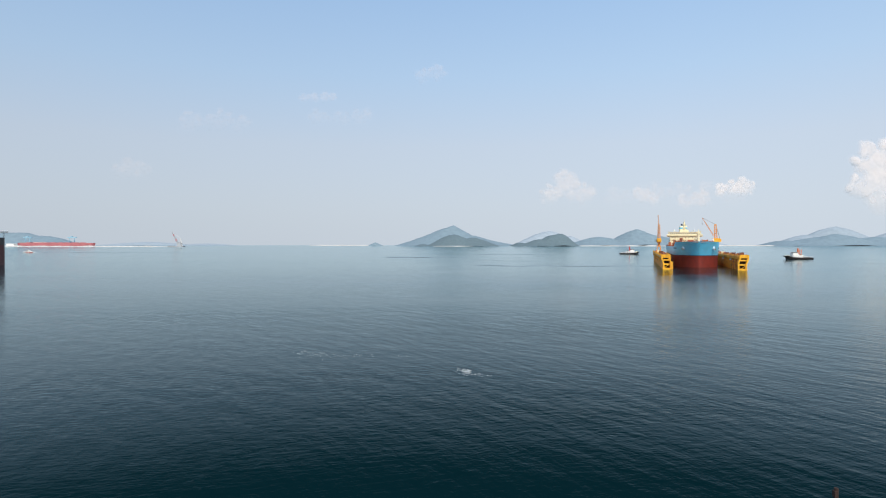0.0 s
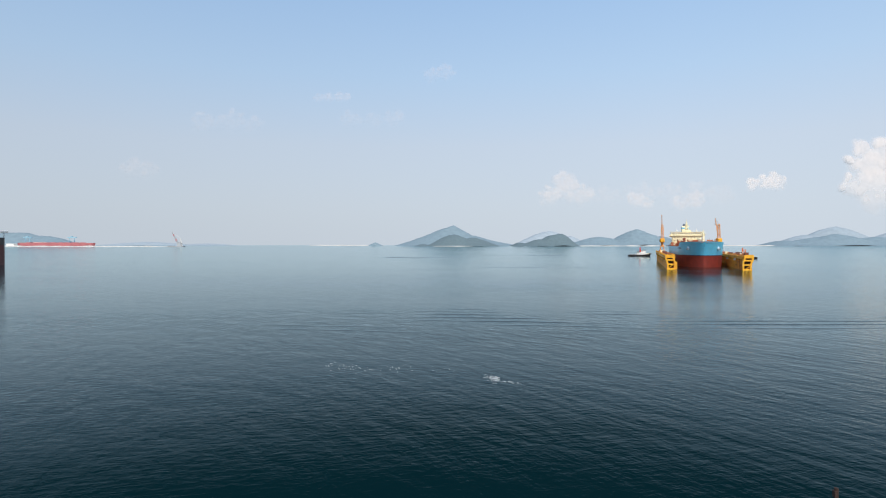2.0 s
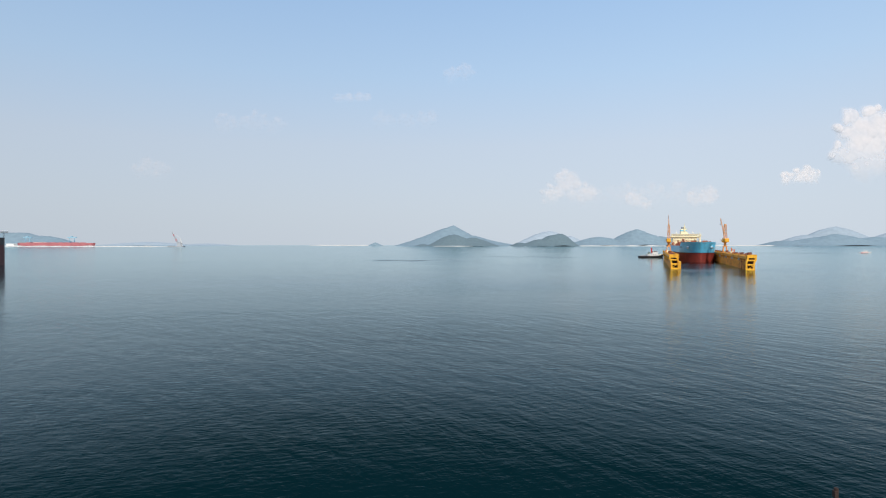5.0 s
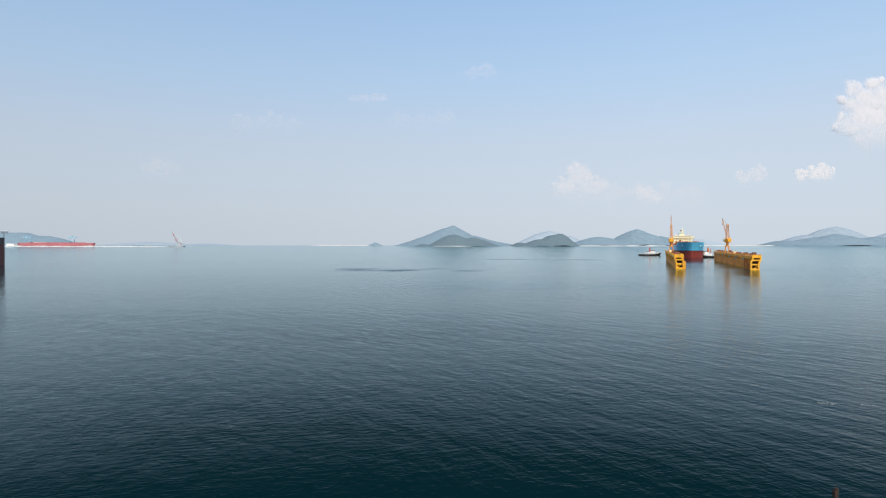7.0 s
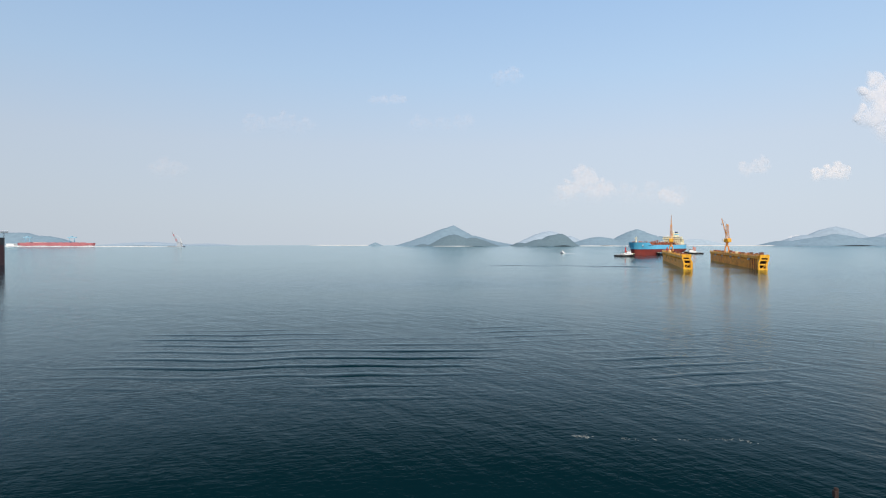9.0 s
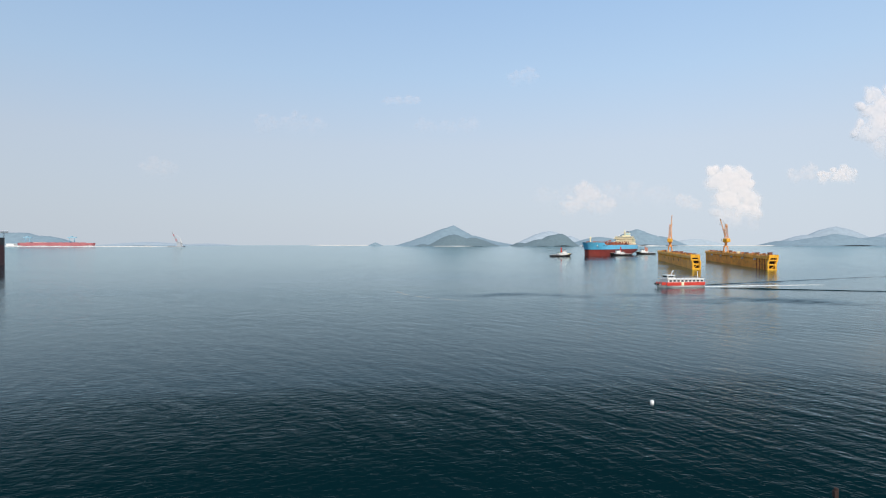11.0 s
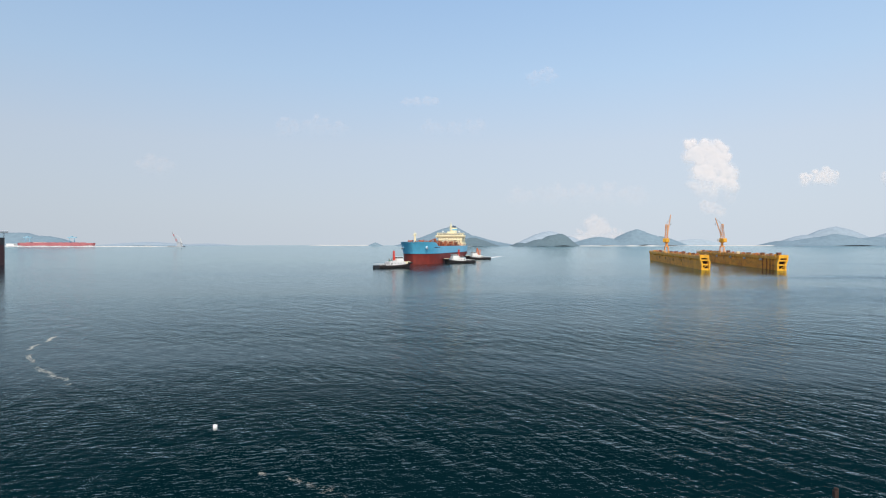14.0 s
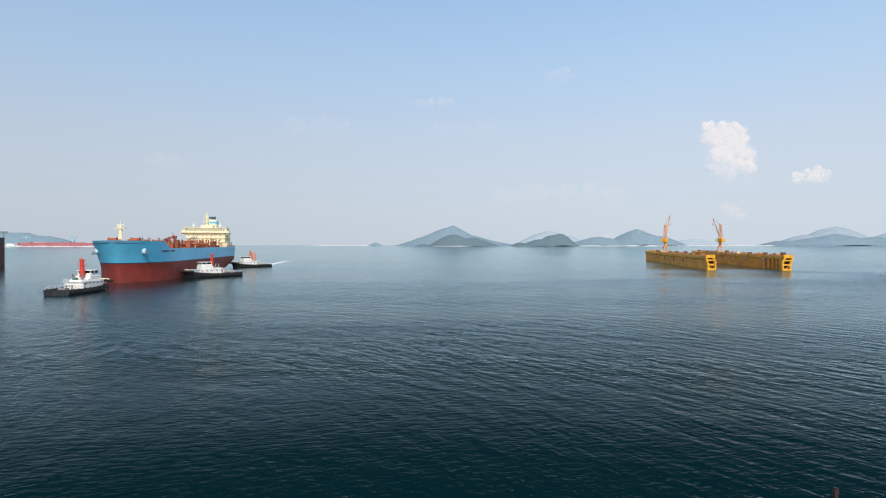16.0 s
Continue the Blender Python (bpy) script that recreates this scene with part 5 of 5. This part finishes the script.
# ---- what moves ----
def motions():
    ship_rows = [(0, 214.0, 512.6, -108.3), (1.5, 216.6, 512.8, -108.1), (2.5, 220.9, 524.0, -107.5), (3.5, 231.2, 550.7, -107.6), (4.2, 243.6, 581.3, -107.3), (6.3, 307.5, 739.3, -106.6), (6.8, 321.8, 779.8, -107.4), (7.3, 334.3, 819.4, -108.7), (7.8, 341.4, 857.5, -112.3), (8.3, 336.9, 895.0, -121.5), (8.8, 339.3, 923.8, -130.0), (9.2, 339.5, 943.5, -133.0), (11.5, 214.2, 861.4, -120.9), (12, 171.6, 808.9, -114.3), (12.5, 122.3, 754.4, -107.5), (13.1, 65.1, 685.2, -102.7), (13.7, 19.1, 613.7, -102.2), (14.1, -15.3, 566.3, -103.2), (14.5, -53.0, 519.7, -102.2), (14.9, -89.5, 473.7, -98.7), (15.4, -129.9, 416.9, -90.9), (16, -157.5, 349.0, -83.1)]
    dock_rows = [(0, 175.0, 396.0, -108.2), (1, 175.6, 394.6, -108.4), (2, 177.2, 394.3, -108.3), (3, 178.9, 395.4, -108.6), (4, 180.3, 397.3, -109.1), (6.5, 184.8, 401.4, -109.4), (7.5, 187.1, 401.1, -108.7), (8.5, 189.3, 400.7, -107.8), (9, 190.8, 400.3, -107.2), (11.5, 196.1, 396.1, -104.2), (12.5, 197.0, 393.5, -103.1), (13.5, 197.8, 391.1, -102.0), (14.5, 199.1, 390.1, -101.1), (16, 203.1, 392.5, -99.6)]
    LEAD = [(0, 306.2, 970.5, 0), (0.6, 303.4, 970.5, 0), (0.9, 280.4, 946.1, 0), (1.2, 277.9, 922.9, 0), (1.5, 283.3, 900.9, 0), (2.1, 271.5, 804.6, 0), (2.5, 263.9, 756.1, 0), (3.5, 259.4, 741.3, 0), (4.2, 260.8, 741.3, 0), (6.4, 265.3, 756.1, 0), (6.8, 282.9, 815.1, -5), (7, 300.8, 859.7, -10), (7.3, 326.4, 879.8, -10), (7.8, 315.0, 840.5, 0), (8.3, 287.7, 787.8, 10), (8.8, 255.9, 794.4, 20), (9.2, 240.0, 804.6, 20), (10.3, 187.7, 804.6, 20), (11.5, 135.7, 771.6, 20), (12, 104.3, 713.2, 25), (12.5, 74.7, 640.4, 30), (13, 39.9, 563.7, 38), (13.5, 2.8, 496.8, 36), (14, -36.1, 433.8, 40), (14.5, -79.1, 381.1, 45), (15, -112.4, 317.0, 66), (15.5, -125.3, 260.1, 84), (16, -133.1, 217.9, 92)]
    MID = [(0, 675.7, 771.6, 180), (6.9, 668.4, 771.6, 180), (7.6, 428.5, 787.8, 183), (8.3, 410.1, 859.7, 190)]
    AFT = [(0, 398.0, 663.0, 183), (0.3, 391.7, 663.0, 183), (0.6, 384.7, 663.0, 183), (0.9, 369.6, 672.4, 183), (1.2, 361.9, 679.7, 183), (1.5, 352.8, 687.2, 183), (2.1, 348.2, 687.2, 183), (2.4, 351.5, 687.2, 183), (2.7, 365.9, 687.2, 183), (3.3, 368.5, 687.2, 183), (3.9, 362.6, 687.2, 183), (4.2, 359.3, 699.9, 183), (6.3, 336.4, 726.9, 190), (6.8, 334.5, 741.3, 195), (7.3, 338.1, 762.3, 195), (7.8, 336.8, 781.2, 195), (8.3, 336.9, 804.6, 200)]
    TAXI = [(0, -781.8, 1114.1, 180), (0.25, -984.1, 1114.1, 170), (1.2, -1186.5, 1114.1, 100), (2, -1186.5, 1114.1, 40), (2.6, -973.5, 1114.1, 0), (3, -703.0, 1114.1, 0), (3.3, -496.3, 1114.1, 0), (3.6, -284.7, 1094.7, 0), (3.9, -97.2, 1082.1, 0), (4.2, 99.3, 1082.1, 0), (5.3, 870.5, 1063.7, 0), (16, 1122.2, 1051.8, 0)]
    LAUNCH = [(0, 618.6, 663.0, 183), (7.8, 593.2, 663.0, 183), (8.3, 387.4, 699.9, 183), (8.5, 329.0, 771.6, 185), (8.7, 262.0, 840.5, 185), (8.8, 234.9, 941.4, 175), (8.9, 208.6, 996.2, 160), (9, 208.7, 1034.5, 110), (9.1, 243.6, 1127.4, 60), (9.2, 314.1, 1263.6, 40), (9.7, 531.3, 1518.4, 120), (10.4, -121.9, 1518.4, 180), (11, -857.3, 970.5, 190), (12.4, -246.8, 279.3, 130), (12.6, -249.7, 317.0, 75), (12.7, -262.6, 352.6, 75), (12.8, -292.7, 424.1, 90), (12.9, -360.0, 517.3, 110), (13.1, -475.5, 674.8, 122), (13.3, -632.2, 900.9, 124), (13.5, -812.2, 1148.0, 124), (14.5, -1214.3, 1405.1, 150), (16, -1402.4, 1405.1, 180)]
    FLOAT = [(0, 77.4, 72.6, 0), (8.5, 74.7, 72.6, 5), (9.5, 55.3, 70.9, 10), (11.3, 18.2, 64.6, 0), (11.8, 10.8, 63.6, 15), (12.3, 5.4, 63.7, 30), (12.5, 2.7, 61.1, 20), (12.8, -2.3, 61.1, 10), (13.3, -10.0, 60.1, 0), (13.8, -18.4, 57.7, -10), (14.3, -27.2, 54.5, 0), (14.5, -30.7, 52.5, 10), (14.8, -37.1, 52.1, 15), (15.2, -44.9, 51.4, 15), (16, -52.8, 51.0, 15)]

    def place(rows):
        return [(t, pose(x, y, 0, 0, 0, a)) for t, x, y, a in rows]

    def beside(x, y, turn, since):
        return [(t, pose(sx, sy, 0, 0, 0, a) @ pose(x, y, 0, 0, 0, turn)) for t, sx, sy, a in ship_rows if t >= since]

    walk(tanker, place(ship_rows))
    walk(dock, place(dock_rows))
    for crane, y in ((crane_a, -23.7), (crane_b, 23.7)):
        walk(crane, [(t, pose(sx, sy, 0, 0, 0, a) @ pose(-150, y, WALL_H + 0.18)) for t, sx, sy, a in dock_rows])
    walk(slew_a, [(t, pose(0, 0, 9.4, 0, 0, a)) for t, a in ((0, 182), (4, 180), (9, 176), (11.5, 162), (16, 146))])
    walk(slew_b, [(t, pose(0, 0, 9.4, 0, 0, a)) for t, a in ((0, -88), (0.12, -115), (0.3, -160), (0.6, -172), (4, -166), (9, -163), (11.5, -163), (16, -160))])
    walk(tug_lead, place(LEAD))
    walk(tug_mid, place(MID) + beside(34, 29, -50, 8.8))
    walk(tug_aft, place(AFT) + beside(-94, 24, -50, 8.8))
    tow_rows = [(t, pose(sx, sy, -2.5 if t < 13 else 0.0, 0, 0, a) @ pose(-106, 30, 0, 0, 0, 0)) for t, sx, sy, a in ship_rows]
    walk(tow_wake, tow_rows)
    ferry_rows = [(t, pose(-45.6 - 480 * (t - 11.3), 221 - 75 * (t - 11.3), 0, 0, 0, -169)) for t in (10.2, 10.8, 11.3, 11.5, 12.0, 12.6)]
    ferry_rows = [(0, pose(700, 320, 0, 0, 0, -169)), (9.2, pose(640, 310, 0, 0, 0, -169))] + ferry_rows + [(16, pose(-900, 60, 0, 0, 0, -169))]
    walk(ferry, ferry_rows)
    walk(ferry_wake, [(t, m @ pose(-9.5, 0, 0)) for t, m in ferry_rows])
    walk(ferry_arms, ferry_rows)
    walk(taxi_arms, place(TAXI))
    walk(taxi, place(TAXI))
    walk(taxi_wake, [(t, m @ pose(-10, 0, 0)) for t, m in place(TAXI)])
    walk(launch, place(LAUNCH))
    walk(launch_wake, [(t, m @ pose(-6, 0, 0)) for t, m in place(LAUNCH)])
    walk(float_buoy, place(FLOAT))
    # drifting foam
    walk(foam_a, [(0, pose(3.4, 82, 0)), (1.5, pose(5.6, 80, 0)), (2.1, pose(7.5, 76, 0)), (2.45, pose(10, 32, 0)), (6, pose(24, 20, 0)), (16, pose(40, -60, 0))])
    walk(foam_b, [(0, pose(60, 600, 0)), (11, pose(0, 190, 0)), (12.2, pose(-32, 94, 0)), (13, pose(-41.5, 86, 0)), (13.5, pose(-48, 84, 0)), (14, pose(-57.5, 84, 0)), (14.5, pose(-69, 83, 0)), (15, pose(-79, 80, 0)), (16, pose(-100, 76, 0))])
    walk(foam_d, [(0, pose(60, -60, 0)), (12, pose(26, 0, 0)), (13.5, pose(2, 30, 0)), (14, pose(-6, 41, 0)), (14.5, pose(-16.5, 47.5, 0)), (15, pose(-25, 46, 0)), (15.5, pose(-36, 44, 0)), (16, pose(-50, 41, 0))])
    walk(foam_e, [(0, pose(-8, 94, 0)), (1.5, pose(-4, 90, 0)), (2.1, pose(0, 80, 0)), (2.45, pose(6, 22, 0)), (6, pose(20, 10, 0)), (16, pose(40, -60, 0))])
    walk(foam_c, [(0, pose(110, 90, 0)), (6.5, pose(60, 66, 0)), (9, pose(22, 53, 0)), (11.3, pose(6, 24, 0)), (16, pose(-30, -20, 0))])
    # clouds drift with the wind: seconds, x, height of the base
    for ob, rows in (
        (cloud_a, ((0, 3630, 23), (2, 3576, 32), (4, 3487, 167), (7, 3514, 518), (9, 3689, 589), (11.5, 3666, 419), (12.5, 3720, 351), (14, 4071, 329), (16, 4385, 329))),
        (cloud_b, ((0, 984, 284), (4, 970, 266), (7, 1083, 342), (9, 1128, 320), (12.5, 1173, 50), (16, 1330, -242))),
        (cloud_c, ((0, 3487, -639), (4, 3352, -639), (7, 3217, -594), (9, 2992, -482), (10.2, 2610, -145), (11.3, 2273, 134), (12.5, 2242, 170), (13.5, 2184, 237), (14.5, 2116, 367), (15.2, 2193, 412), (16, 2282, 448))),
        (cloud_d, ((0, 2318, 347), (4, 2768, 424), (7, 2956, 460), (9, 3082, 469), (12.5, 3136, 428), (14.5, 2947, 428), (16, 2925, 437))),
        (cloud_e, ((0, 1622, 276), (4, 1555, 218), (7, 1644, 285), (9, 1824, 262), (12.5, 2049, 195), (16, 2318, 150))),
        (cloud_f, ((0, 1995, 239), (4, 1936, 221), (7, 2453, 432), (9, 2476, 500), (12.5, 3307, 410), (16, 3846, 455))),
        (wisp_a, ((0, -1860, 850), (3.5, -1680, 840), (7, -1455, 830), (9, -1357, 830), (12.5, -1177, 820), (14.5, -1065, 800), (16, -1030, 800))),
        (wisp_b, ((0, -830, 920), (3.5, -420, 900), (7, -175, 900), (9, -20, 870), (12.5, 30, 840), (16, 160, 830))),
        (wisp_c, ((0, -1000, 1120), (3.5, -805, 1120), (7, -600, 1110), (9, -445, 1100), (12.5, -265, 1090), (16, -70, 1080))),
        (wisp_d, ((0, -100, 1250), (7, 296, 1260), (9, 508, 1230), (12.5, 700, 1230), (16, 916, 1230))),
        (wisp_e, ((0, -2490, 480), (7, -2260, 480), (9, -2200, 480), (12.5, -2330, 500), (16, -2230, 520))),
        (wisp_f, ((0, 1820, 260), (7, 1500, 260), (16, 900, 250))),
    ):
        walk(ob, [(t, pose(x, 4700, z)) for t, x, z in rows])
    # wake waves crossing the bay
    for ob, rows in (
        (wave_a, ((0, 70, 430, -5), (0.6, 66, 320, -5), (1.2, 62, 220, -5), (1.5, 58, 170, -5), (2.1, 35, 92, -4), (2.6, 10, 35, -3), (3.2, 0, -80, 0), (16, 0, -160, 0))),
        (wave_b, ((0, 100, 560, -8), (2.0, 80, 400, -8), (3.0, 60, 190, -8), (3.5, 40, 130, -8), (4.2, 25, 60, -8), (5, 0, -80, 0), (16, 0, -180, 0))),
        (wave_c, ((0, -20, 700, 3), (6.5, -20, 420, 3), (8, -20, 200, 6), (9, 2, 56, 7), (9.6, 0, 0, 3), (10.2, 0, -90, 0), (16, 0, -200, 0))),
        (wave_e, ((0, -420, 240, 62), (11.3, -210, 120, 62), (12.1, -78, 70, 60), (12.55, -16, 54, 60), (13.0, -4, -54, 60), (13.4, 0, -130, 60), (16, 0, -300, 60))),
        (wave_d, ((0, 120, 900, -18), (10.6, 90, 230, -18), (11.3, 48, 130, -18), (11.7, 26, 82, -22), (12.0, 6, 46, -25), (12.3, -10, 16, -26), (12.8, -24, -40, -26), (14.2, -40, -150, -26), (16, -40, -260, -26))),
    ):
        walk(ob, [(t, pose(x, y, 0, 0, 0, a)) for t, x, y, a in rows])
    # the rippled surface drifts on the current
    walk(water, [(0, pose(0, 0, 0)), (4.2, pose(-26, -10, 0)), (9.2, pose(-50, 10, 0)), (11.5, pose(-66, 90, 0)), (13.5, pose(-84, 180, 0)), (16, pose(-110, 270, 0))])


motions()
